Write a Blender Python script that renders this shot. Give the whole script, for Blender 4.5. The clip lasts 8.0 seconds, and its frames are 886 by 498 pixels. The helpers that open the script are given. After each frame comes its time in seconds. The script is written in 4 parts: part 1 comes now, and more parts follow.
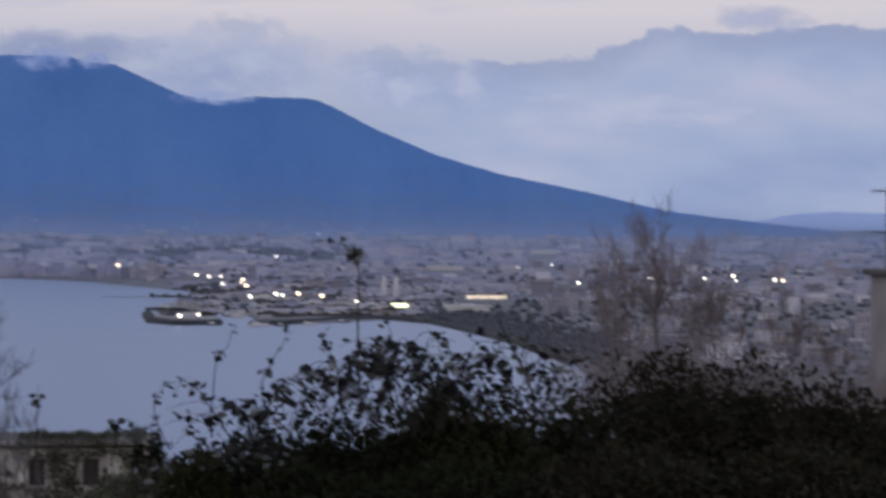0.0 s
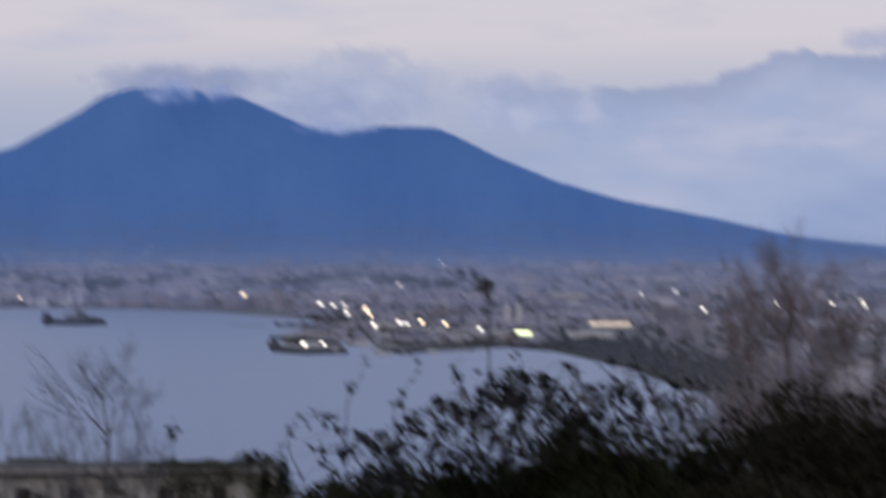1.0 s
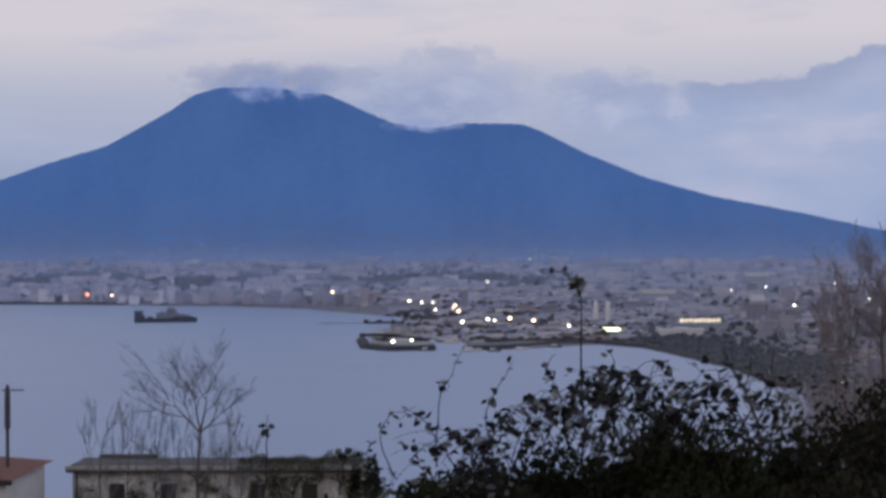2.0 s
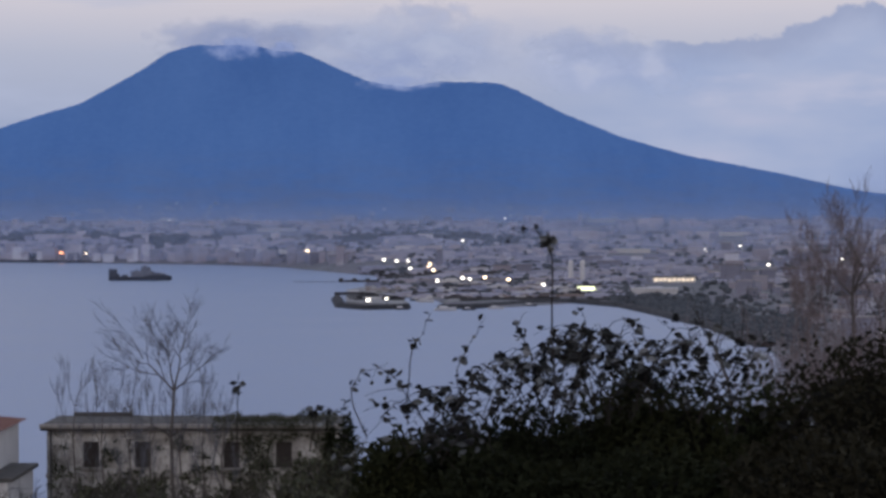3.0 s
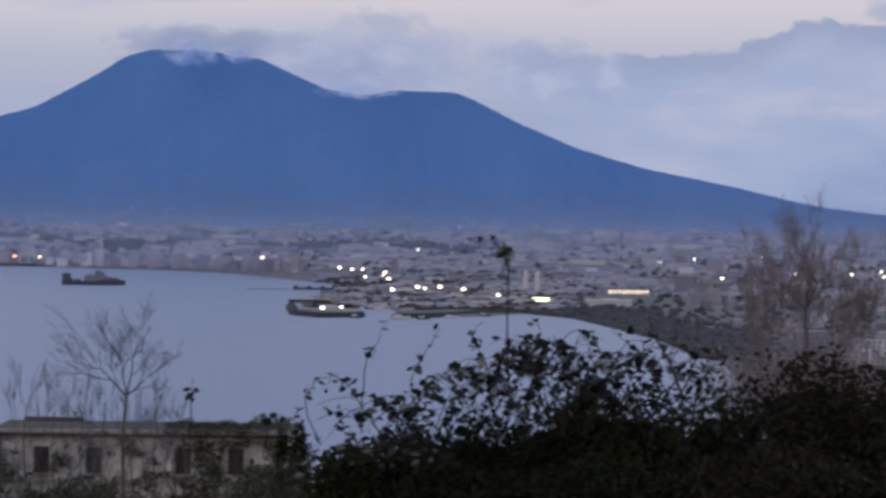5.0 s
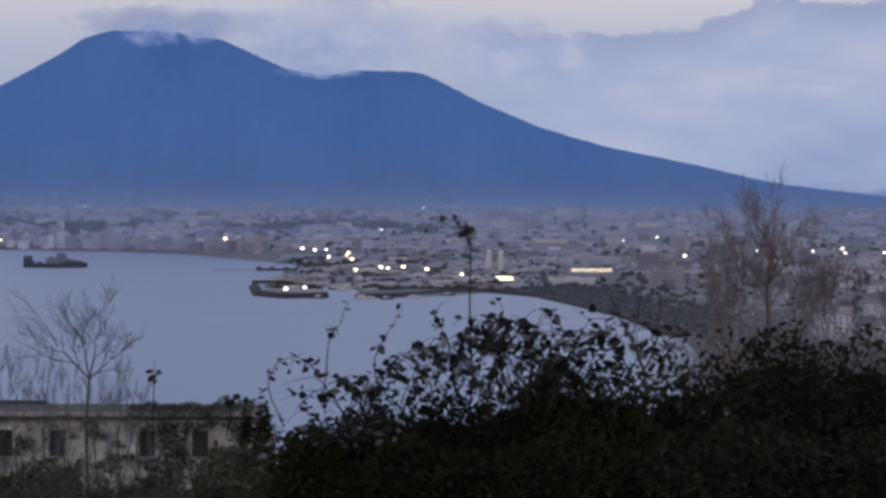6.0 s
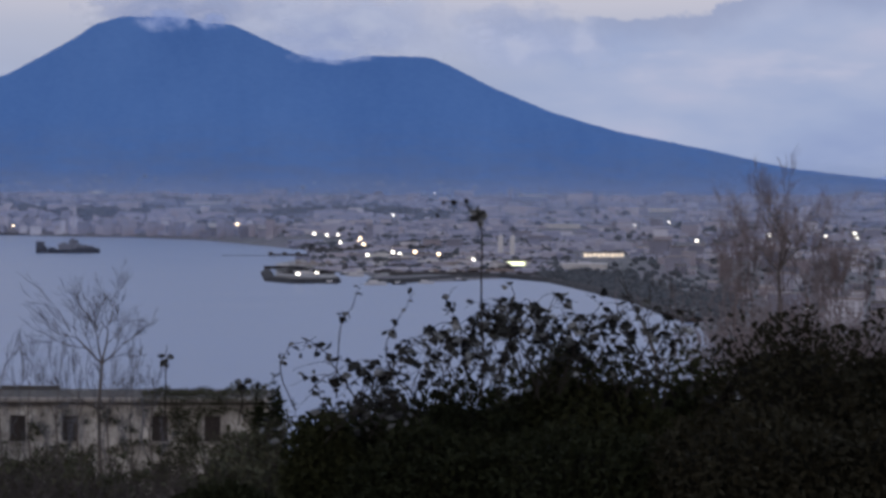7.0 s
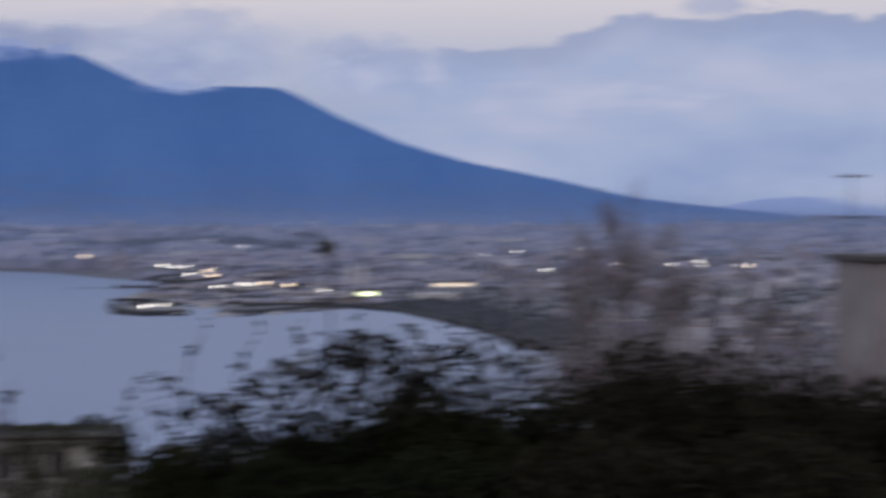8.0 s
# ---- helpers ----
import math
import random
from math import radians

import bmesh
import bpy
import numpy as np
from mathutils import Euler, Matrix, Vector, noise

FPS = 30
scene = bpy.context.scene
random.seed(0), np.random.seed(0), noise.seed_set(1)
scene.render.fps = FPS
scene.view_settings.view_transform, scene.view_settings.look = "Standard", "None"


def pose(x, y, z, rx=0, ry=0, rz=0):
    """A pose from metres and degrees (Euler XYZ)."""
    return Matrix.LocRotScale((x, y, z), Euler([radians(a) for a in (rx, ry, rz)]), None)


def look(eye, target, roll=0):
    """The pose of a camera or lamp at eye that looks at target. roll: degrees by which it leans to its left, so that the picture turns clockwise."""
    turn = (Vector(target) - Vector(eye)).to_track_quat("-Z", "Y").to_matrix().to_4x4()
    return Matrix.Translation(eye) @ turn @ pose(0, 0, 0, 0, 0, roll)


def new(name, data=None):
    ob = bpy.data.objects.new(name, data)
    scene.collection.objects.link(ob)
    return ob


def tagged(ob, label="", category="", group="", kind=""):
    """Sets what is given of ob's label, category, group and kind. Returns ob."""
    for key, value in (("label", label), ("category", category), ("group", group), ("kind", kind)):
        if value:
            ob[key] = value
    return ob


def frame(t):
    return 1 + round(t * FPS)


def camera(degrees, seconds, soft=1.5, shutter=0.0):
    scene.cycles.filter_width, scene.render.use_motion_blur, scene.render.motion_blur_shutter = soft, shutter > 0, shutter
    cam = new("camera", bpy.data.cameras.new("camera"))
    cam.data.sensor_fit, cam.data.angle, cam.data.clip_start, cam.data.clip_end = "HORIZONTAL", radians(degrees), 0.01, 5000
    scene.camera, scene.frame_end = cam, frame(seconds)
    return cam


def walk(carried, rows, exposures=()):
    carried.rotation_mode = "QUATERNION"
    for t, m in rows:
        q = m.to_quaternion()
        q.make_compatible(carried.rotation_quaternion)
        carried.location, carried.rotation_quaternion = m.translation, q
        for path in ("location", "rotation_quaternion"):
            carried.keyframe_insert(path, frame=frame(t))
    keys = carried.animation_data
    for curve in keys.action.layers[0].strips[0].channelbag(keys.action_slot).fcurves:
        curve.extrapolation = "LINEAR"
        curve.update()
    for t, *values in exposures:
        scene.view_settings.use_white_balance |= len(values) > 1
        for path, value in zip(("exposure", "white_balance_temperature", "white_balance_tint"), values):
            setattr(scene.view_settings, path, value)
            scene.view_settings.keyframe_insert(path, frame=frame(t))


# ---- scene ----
# A dusk view over a bay to a volcano, from a hillside terrace 100 m above the sea.
# Directions are given as (right, up) in parts of F from the level line ahead (+y).
import itertools

EYE = Vector((0.0, 0.0, 100.0))
F = 3144.0
cam = camera(28.0, 8.0, soft=3.1, shutter=1.0)

# seconds, sway right, tilt, roll in degrees, and the drift of the holding arm in centimetres: right, up
SWAY = [
    (0.0, -296.1, 34.9, 0.59, 3.5, -1.9), (0.1, -282.7, 43.3, 0.57, 3.1, -1.8), (0.2, -279.7, 49.3, 0.57, 2.7, -1.7), (0.3, -276.1, 49.4, 0.59, 2.2, -1.5),
    (0.4, -254.5, 35.8, 0.62, 1.8, -1.4), (0.5, -223.7, 28.8, 0.65, 1.4, -1.3), (0.6, -180.3, 22.6, 0.50, 1.0, -1.0), (0.7, -157.1, 26.7, 0.35, 0.6, -0.7),
    (0.8, -128.3, 34.0, 0.22, 0.1, -0.4), (0.9, -106.5, 55.5, 0.12, -0.3, -0.2), (1.0, -78.1, 82.5, 0.05, -0.7, 0.1), (1.1, -47.9, 116.9, 0.06, -1.0, 0.1),
    (1.2, -31.6, 123.0, 0.09, -1.3, 0.2), (1.3, -24.6, 122.1, 0.12, -1.5, 0.2), (1.4, -18.5, 119.2, 0.13, -1.8, 0.3), (1.5, -6.7, 111.9, 0.14, -2.1, 0.3),
    (1.6, 2.2, 102.8, 0.09, -2.2, 0.4), (1.7, 19.5, 102.7, 0.02, -2.2, 0.4), (1.8, 49.6, 96.5, -0.04, -2.2, 0.5), (1.9, 59.6, 84.4, -0.11, -2.3, 0.5),
    (2.0, 78.2, 77.3, -0.18, -2.3, 0.6), (2.1, 72.6, 64.0, -0.22, -2.2, 0.5), (2.2, 68.6, 49.9, -0.26, -2.0, 0.4), (2.7, 42.0, 14.0, -0.12, -1.0, 0.2),
    (3.3, 21.3, -2.6, -0.03, 0.0, 0.0), (3.4, 13.0, -3.9, -0.05, 0.0, 0.0), (3.5, -0.2, 0.6, -0.08, 0.0, 0.0), (3.6, -21.0, 4.6, 0.02, -0.1, -0.0),
    (3.7, -23.0, 3.4, 0.10, -0.3, -0.1), (3.8, -31.0, 1.6, 0.17, -0.4, -0.1), (3.9, -26.0, -12.2, 0.23, -0.6, -0.1), (4.0, -21.9, -15.9, 0.28, -0.7, -0.1),
    (4.1, -20.0, -19.0, 0.32, -0.9, -0.2), (4.2, -8.0, -9.9, 0.35, -1.1, -0.2), (4.3, -14.0, -7.9, 0.37, -1.3, -0.2), (4.4, 13.9, -9.9, 0.40, -1.5, -0.2),
    (4.5, -0.4, -21.7, 0.43, -1.7, -0.2), (4.6, -13.0, -14.2, 0.63, -1.5, -0.0), (4.7, -16.7, 8.4, 0.81, -1.3, 0.1), (5.2, -70.0, 22.0, 0.70, -0.6, 0.2),
    (5.8, -117.5, 2.9, 0.34, 0.1, 0.2), (5.9, -95.6, 0.1, 0.39, -0.1, 0.2), (6.0, -110.8, -14.6, 0.43, -0.3, 0.2), (6.1, -97.7, -10.2, 0.43, -0.3, 0.2),
    (6.2, -89.7, -8.3, 0.41, -0.2, 0.1), (6.3, -91.7, -11.4, 0.40, -0.2, 0.0), (6.4, -104.8, -24.4, 0.38, -0.1, -0.0), (6.5, -96.3, -27.5, 0.36, -0.1, -0.1),
    (6.6, -96.8, -34.5, 0.36, -0.1, -0.1), (6.7, -77.4, -31.6, 0.37, -0.1, -0.2), (6.8, -75.4, -30.6, 0.36, -0.1, -0.2), (6.9, -73.4, -33.6, 0.36, -0.1, -0.3),
    (7.0, -89.9, -40.6, 0.35, -0.1, -0.3), (7.1, -90.9, -47.6, 0.35, -0.1, -0.3), (7.2, -94.9, -50.6, 0.35, -0.1, -0.2), (7.3, -98.8, -46.1, 0.34, -0.1, -0.1),
    (7.4, -101.8, -35.0, 0.33, -0.1, -0.1), (7.5, -117.8, -31.6, 0.31, -0.1, -0.0), (7.6, -145.5, -20.8, 0.27, 0.1, 0.1), (7.7, -183.2, -12.1, 0.23, 0.3, 0.2),
    (7.8, -218.9, -0.4, 0.18, 0.6, 0.2), (7.9, -273.4, 8.3, 0.14, 0.8, 0.3), (8.0, -356.2, 13.8, 0.09, 0.3, 0.2)]
DRIFT = [(t, EYE + Vector((x, 0, z)) * .01, a, b, roll) for t, a, b, roll, x, z in SWAY]
walk(cam, [(t, look(eye, eye + Vector((-a, F, b - 73)), roll)) for t, eye, a, b, roll in DRIFT])


# ---- world and light ----
class Nodes:
    """Small helper to write node graphs as sums."""

    def __init__(self, tree):
        self.tree, self.nodes, self.links = tree, tree.nodes, tree.links

    def put(self, socket, value):
        if isinstance(value, bpy.types.NodeSocket):
            self.links.new(value, socket)
        elif isinstance(value, (tuple, list)) and len(value) == 3 and socket.type == "RGBA":
            socket.default_value = (*value, 1)
        else:
            socket.default_value = value

    def add(self, kind, out=0, **values):
        node = self.nodes.new(kind)
        for key, value in values.items():
            self.put(node.inputs[int(key[1:]) if key[0] == "i" and key[1:].isdigit() else key.replace("_", " ")], value)
        return node.outputs[out]

    def math(self, op, a, b=0.0, c=0.0):
        node = self.nodes.new("ShaderNodeMath")
        node.operation = op
        for socket, value in zip(node.inputs, (a, b, c)):
            self.put(socket, value)
        return node.outputs[0]

    def step(self, value, low, high):
        node = self.nodes.new("ShaderNodeMapRange")
        node.interpolation_type = "SMOOTHSTEP"
        self.put(node.inputs["Value"], value)
        node.inputs["From Min"].default_value, node.inputs["From Max"].default_value = low, high
        return node.outputs[0]

    def mix(self, fac, a, b, blend="MIX"):
        node = self.nodes.new("ShaderNodeMix")
        node.data_type, node.blend_type = "RGBA", blend
        self.put(node.inputs[0], fac), self.put(node.inputs[6], a), self.put(node.inputs[7], b)
        return node.outputs[2]

    def noise(self, vector, scale, detail=4.0, rough=0.55):
        return self.add("ShaderNodeTexNoise", Vector=vector, Scale=scale, Detail=detail, Roughness=rough)

    def ramp(self, fac, stops):
        node = self.nodes.new("ShaderNodeValToRGB")
        node.color_ramp.elements[0].position, node.color_ramp.elements[0].color = stops[0][0], (*stops[0][1], 1)
        node.color_ramp.elements[1].position, node.color_ramp.elements[1].color = stops[-1][0], (*stops[-1][1], 1)
        for at, colour in stops[1:-1]:
            node.color_ramp.elements.new(at).color = (*colour, 1)
        self.put(node.inputs[0], fac)
        return node.outputs[0]

    def stretch(self, vector, scale, place=(0, 0, 0)):
        return self.add("ShaderNodeMapping", Vector=vector, Scale=scale, Location=place)


def srgb(r, g, b):
    return tuple((c / 255 / 12.92) if c < 10 else ((c / 255 + 0.055) / 1.055) ** 2.4 for c in (r, g, b))


SUN_UP, SUN_TURN = radians(3.0), radians(215)
world = bpy.data.worlds.new("dusk_sky")
scene.world = world
world.use_nodes = True
world.node_tree.nodes.clear()
n = Nodes(world.node_tree)
way = n.add("ShaderNodeTexCoord", out=0)
axes = n.nodes.new("ShaderNodeSeparateXYZ")
n.put(axes.inputs[0], way)
right, up = axes.outputs[0], axes.outputs[2]
air_sky = n.nodes.new("ShaderNodeTexSky")
air_sky.sky_type, air_sky.sun_disc, air_sky.dust_density = "NISHITA", False, 2.0
air_sky.sun_elevation, air_sky.sun_rotation = SUN_UP, SUN_TURN
clear = air_sky.outputs[0]
glow = n.ramp(up, [(0.0, srgb(146, 164, 206)), (0.045, srgb(163, 176, 209)), (0.085, srgb(184, 190, 214)),
                   (0.12, srgb(218, 212, 223)), (0.22, srgb(222, 218, 230)), (0.6, srgb(196, 205, 230)), (1.0, srgb(176, 190, 226))])
air = n.mix(0.12, glow, n.mix(1.0, clear, (0.1, 0.1, 0.1), "MULTIPLY"))
# a long cloud bank that rises to the right, with a soft torn upper edge
streaks = n.noise(n.stretch(way, (1, 1, 2.6)), 11, 4, .45)
lumps = n.noise(n.stretch(way, (1, 1, 1.6), (3, 0, 0)), 22, 4, .5)
torn = n.noise(n.stretch(way, (1, 1, 1.3), (1, 4, 0)), 75, 5, .6)
along = n.step(right, -0.1, 0.45)
along.node.interpolation_type = "LINEAR"
crest = n.ramp(along, [((r + .1) / .55, (h, h, h)) for r, h in (
    (-.1, .08), (.023, .087), (.115, .0935), (.16, .0965), (.187, .101), (.2, .107), (.206, .1115), (.222, .112), (.23, .1085), (.25, .1082), (.296, .1128), (.335, .1085), (.45, .114))])
edge = n.math("ADD", n.math("MULTIPLY_ADD", lumps, 0.016, -0.008), n.math("MULTIPLY_ADD", torn, 0.013, -0.0065))
edge = n.math("ADD", crest, edge)
under = n.math("SUBTRACT", edge, up)
bank = n.math("MULTIPLY", n.step(under, -0.0008, 0.0022), n.step(right, 0.0, 0.13))
cloud = n.ramp(streaks, [(0.3, srgb(146, 161, 200)), (0.46, srgb(158, 172, 206)), (0.6, srgb(170, 180, 209)), (0.75, srgb(184, 187, 212))])
cloud = n.mix(n.math("MULTIPLY", n.math("SUBTRACT", 1.0, n.step(under, 0.0, 0.02)), 0.75), cloud, srgb(146, 157, 190))
sky = n.mix(n.math("MULTIPLY", bank, 0.92), air, cloud)
# thin veils everywhere
veil = n.step(n.noise(n.stretch(way, (1, 1, 4.5), (7, 2, 0)), 9, 6), 0.5, 0.72)
sky = n.mix(n.math("MULTIPLY", veil, 0.5), sky, srgb(176, 184, 210))
back = n.add("ShaderNodeBackground", Color=sky, Strength=1.0)
n.links.new(back, n.nodes.new("ShaderNodeOutputWorld").inputs[0])

sun = new("sun", bpy.data.lights.new("sun", "SUN"))
sun.data.energy, sun.data.angle, sun.data.color = 0.3, radians(25), (1.0, 0.86, 0.78)
sun.matrix_world = look((0, 0, 300), (math.sin(-0.6) * -300, 300 * math.cos(0.6), 160))
scene.view_settings.exposure = 0.0


# ---- materials ----
def material(name, colours, rough=0.85, scale=4.0, fine=40.0, bump=0.3, metal=0.0, spread=0.0, island=0.0, stretch=(1, 1, 1), gloss=0.4):
    """A surface whose tone wanders between two or more colours at two scales."""
    m = bpy.data.materials.new(name)
    m.use_nodes = True
    m.node_tree.nodes.clear()
    n = Nodes(m.node_tree)
    place = n.stretch(n.add("ShaderNodeTexCoord", out=3), stretch)
    large, small = n.noise(place, scale, 4), n.noise(place, fine, 6, 0.65)
    fac = n.math("ADD", n.math("MULTIPLY", large, 0.65), n.math("MULTIPLY", small, 0.35))
    if island:
        fac = n.math("ADD", n.math("MULTIPLY", fac, 1 - island), n.math("MULTIPLY", n.add("ShaderNodeNewGeometry", out=8), island))
    elif spread:
        fac = n.math("ADD", fac, n.math("MULTIPLY", n.math("SUBTRACT", n.add("ShaderNodeObjectInfo", out=5), 0.5), spread))
    steps = len(colours) - 1
    low, high = (0.1, 0.9) if (island or spread) else (0.32, 0.68)
    colour = n.ramp(fac, [(low + (high - low) * i / steps, c) for i, c in enumerate(colours)])
    relief = n.add("ShaderNodeBump", Height=small, Strength=bump, Distance=1.0 / fine)
    surface = n.add("ShaderNodeBsdfPrincipled", Base_Color=colour, Metallic=metal, Normal=relief, Specular_IOR_Level=gloss,
                    Roughness=n.math("MULTIPLY_ADD", small, 0.2, rough - 0.1))
    n.links.new(surface, n.nodes.new("ShaderNodeOutputMaterial").inputs[0])
    return m


def glowing(name, colour, strength):
    m = bpy.data.materials.new(name)
    m.use_nodes = True
    m.node_tree.nodes.clear()
    n = Nodes(m.node_tree)
    light = n.add("ShaderNodeEmission", Color=colour, Strength=strength)
    n.links.new(light, n.nodes.new("ShaderNodeOutputMaterial").inputs[0])
    return m


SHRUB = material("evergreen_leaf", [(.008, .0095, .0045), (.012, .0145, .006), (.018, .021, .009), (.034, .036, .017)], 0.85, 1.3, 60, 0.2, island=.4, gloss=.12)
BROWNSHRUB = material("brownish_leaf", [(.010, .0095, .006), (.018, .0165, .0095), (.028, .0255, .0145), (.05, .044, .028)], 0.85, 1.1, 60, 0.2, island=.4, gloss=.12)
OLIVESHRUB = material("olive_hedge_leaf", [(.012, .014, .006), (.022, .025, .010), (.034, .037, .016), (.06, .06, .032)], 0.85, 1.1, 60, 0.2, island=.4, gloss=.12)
VINE = material("vine_leaf", [(.006, .006, .007), (.011, .011, .011), (.018, .018, .017), (.045, .046, .044), (.14, .145, .145), (.36, .37, .38)], 0.8, 4, 60, 0.2, island=.6, gloss=.12)
OLIVE = material("dull_olive_leaf", [(.03, .032, .02), (.06, .062, .038), (.1, .098, .065)], 0.85, 3, 40, 0.2, island=.6, gloss=.1)
CANE = material("vine_cane", [(.02, .017, .015), (.045, .038, .032)], 0.9, 6, 80, 0.4, gloss=.1)
# near-black colour for the shade inside the shrubs
CORE = material("core_shade", [(.008, .008, .006), (.016, .014, .01)], 0.95, 12, 90, 0.8, gloss=.05)
BARK = material("bark", [(.04, .035, .03), (.09, .075, .065), (.13, .11, .1)], 0.9, 8, 90, 0.6, stretch=(1, 1, .3))
REDBARK = material("reddish_bark", [(.08, .064, .062), (.15, .122, .118)], 0.9, 8, 90, 0.5, stretch=(1, 1, .3), gloss=.1)
TWIG = material("twig", [(.13, .102, .102), (.24, .2, .2)], 0.9, 6, 60, 0.4, gloss=.1)
DRYTWIG = material("dry_twig", [(.035, .03, .028), (.075, .063, .058)], 0.9, 6, 60, 0.4, gloss=.1)
BLACKROCK = material("blackish_rock", [(.012, .013, .016), (.03, .03, .034), (.06, .058, .06)], 0.85, .2, 1.2, 0.7)
PALETWIG = material("pale_twig", [(.09, .092, .105), (.155, .157, .175)], 0.9, 6, 60, 0.4, gloss=.1)
EARTH = material("earth", [(.04, .035, .025), (.08, .07, .05), (.06, .075, .035)], 0.95, .4, 6, 0.5)
SEABED = material("coastal_ground", [(.11, .11, .125), (.18, .17, .19), (.13, .135, .14), (.25, .24, .26)], 0.95, .009, .06, 0.3)
ROCK = material("dark_rock", [(.03, .03, .036), (.065, .063, .067), (.11, .105, .11)], 0.9, .15, 1.2, 0.7)
STONE = material("pale_quay_stone", [(.2, .2, .2), (.32, .31, .3)], 0.9, .1, 1.0, 0.3)
PLASTER = material("weathered_plaster", [(.1, .09, .08), (.27, .245, .22), (.48, .45, .41), (.68, .65, .61)], 0.9, 1.1, 7, 0.35)
WHITE = material("white_plaster", [(.5, .48, .47), (.66, .64, .62)], 0.9, .7, 9, 0.25)
PINK = material("faded_pink_plaster", [(.2, .18, .18), (.28, .25, .25), (.34, .31, .31)], 0.9, .5, 8, 0.3)
TRIM = material("stone_trim", [(.22, .2, .18), (.34, .31, .28)], 0.9, 1.5, 14, 0.4)
ROOFING = material("roof_felt", [(.055, .052, .048), (.11, .1, .092)], 0.9, .8, 12, 0.4)
CLAY = material("clay_roof", [(.14, .06, .045), (.24, .1, .07)], 0.9, 1.5, 14, 0.5, spread=.5)
SHUTTER = material("brown_shutter", [(.022, .017, .015), (.048, .036, .031)], 0.7, 3, 40, 0.3, spread=.4)
DARKGLASS = material("window_pane", [(.015, .017, .02), (.03, .033, .04)], 0.2, 1, 8, 0.02)
METAL = material("dull_metal", [(.06, .06, .065), (.13, .13, .14)], 0.55, 3, 30, 0.1, metal=.7)
TOWNWALL = material("town_wall", [(.19, .19, .235), (.26, .255, .31), (.34, .33, .38), (.3, .265, .295), (.58, .57, .62)], 0.9, .03, .4, 0.1, spread=1.1)
# the slope's blue haze is mixed into these village wall tones
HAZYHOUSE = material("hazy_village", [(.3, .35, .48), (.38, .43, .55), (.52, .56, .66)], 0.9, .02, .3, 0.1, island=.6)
TOWNROOF = material("town_roof", [(.13, .12, .12), (.25, .2, .18), (.32, .3, .3)], 0.9, .03, .4, 0.1, spread=1.1)
# far houses and groves: tones blued and lifted to carry distance haze
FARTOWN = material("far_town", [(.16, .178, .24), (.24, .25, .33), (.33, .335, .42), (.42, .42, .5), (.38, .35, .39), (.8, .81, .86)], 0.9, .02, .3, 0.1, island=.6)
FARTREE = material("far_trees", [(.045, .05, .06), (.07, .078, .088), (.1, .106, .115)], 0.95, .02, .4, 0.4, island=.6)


# ---- mesh helpers ----
def mesh_of(name, verts, faces, mat, smooth=False):
    me = bpy.data.meshes.new(name)
    me.from_pydata([tuple(map(float, v)) for v in verts], [], [tuple(map(int, f)) for f in faces])
    me.materials.append(mat)
    if smooth:
        me.polygons.foreach_set("use_smooth", [True] * len(me.polygons))
    me.update()
    return me


def whole(name, verts, faces, mat, smooth=False):
    return new(name, mesh_of(name, verts, faces, mat, smooth))


def piece(name, verts, faces, mat, parent, label="", smooth=False):
    ob = whole(name, verts, faces, mat, smooth)
    ob.parent = parent
    return tagged(ob, label)


def part(name, bm, mat, parent, label=""):
    me = bpy.data.meshes.new(name)
    bm.to_mesh(me), bm.free()
    me.materials.append(mat)
    ob = new(name, me)
    ob.parent = parent
    return tagged(ob, label)


def base(name, place, turn=0.0):
    ob = new(name)
    ob.matrix_world = Matrix.Translation(place) @ Matrix.Rotation(turn, 4, "Z")
    return ob


def box(bm, x0, x1, y0, y1, z0, z1, bevel=0.0):
    made = bmesh.ops.create_cube(bm, size=1.0, matrix=Matrix.LocRotScale(
        ((x0 + x1) / 2, (y0 + y1) / 2, (z0 + z1) / 2), None, (x1 - x0, y1 - y0, z1 - z0)))
    if bevel:
        edges = {e for v in made["verts"] for e in v.link_edges}
        bmesh.ops.bevel(bm, geom=list(edges), offset=bevel, segments=1, affect="EDGES")
    return bm


def boxed(*sizes, bevel=0.0):
    return box(bmesh.new(), *sizes, bevel=bevel)


def tubes(lines, sides=5):
    """Verts and faces of tapered tubes along lines of (point, radius)."""
    verts, faces = [], []
    for line in lines:
        start = len(verts)
        for i, (p, r) in enumerate(line):
            a, b = line[max(i - 1, 0)][0], line[min(i + 1, len(line) - 1)][0]
            d = (b - a).normalized()
            s = d.cross(Vector((0.3, 1, 0.2))).normalized()
            t = d.cross(s)
            for k in range(sides):
                w = 2 * math.pi * k / sides
                verts.append(p + (s * math.cos(w) + t * math.sin(w)) * r)
        for i in range(len(line) - 1):
            for k in range(sides):
                q = start + i * sides
                faces.append((q + k, q + (k + 1) % sides, q + sides + (k + 1) % sides, q + sides + k))
        faces.append(tuple(range(len(verts) - sides, len(verts))))
    return verts, faces


def blades(spots):
    """Verts and faces of leaves: (point, way, side, length, width), each folded along its rib."""
    verts, faces = [], []
    for p, d, s, length, width in spots:
        k = len(verts)
        dip = d.cross(s).normalized() * width * 0.22
        tip, mid = p + d * length, p + d * length * 0.45
        verts += [p, mid + s * width / 2 + dip, p + d * length * .8 + s * width * .3 + dip, tip,
                  p + d * length * .8 - s * width * .3 + dip, mid - s * width / 2 + dip]
        faces += [(k, k + 1, k + 2, k + 3), (k, k + 3, k + 4, k + 5)]
    return verts, faces


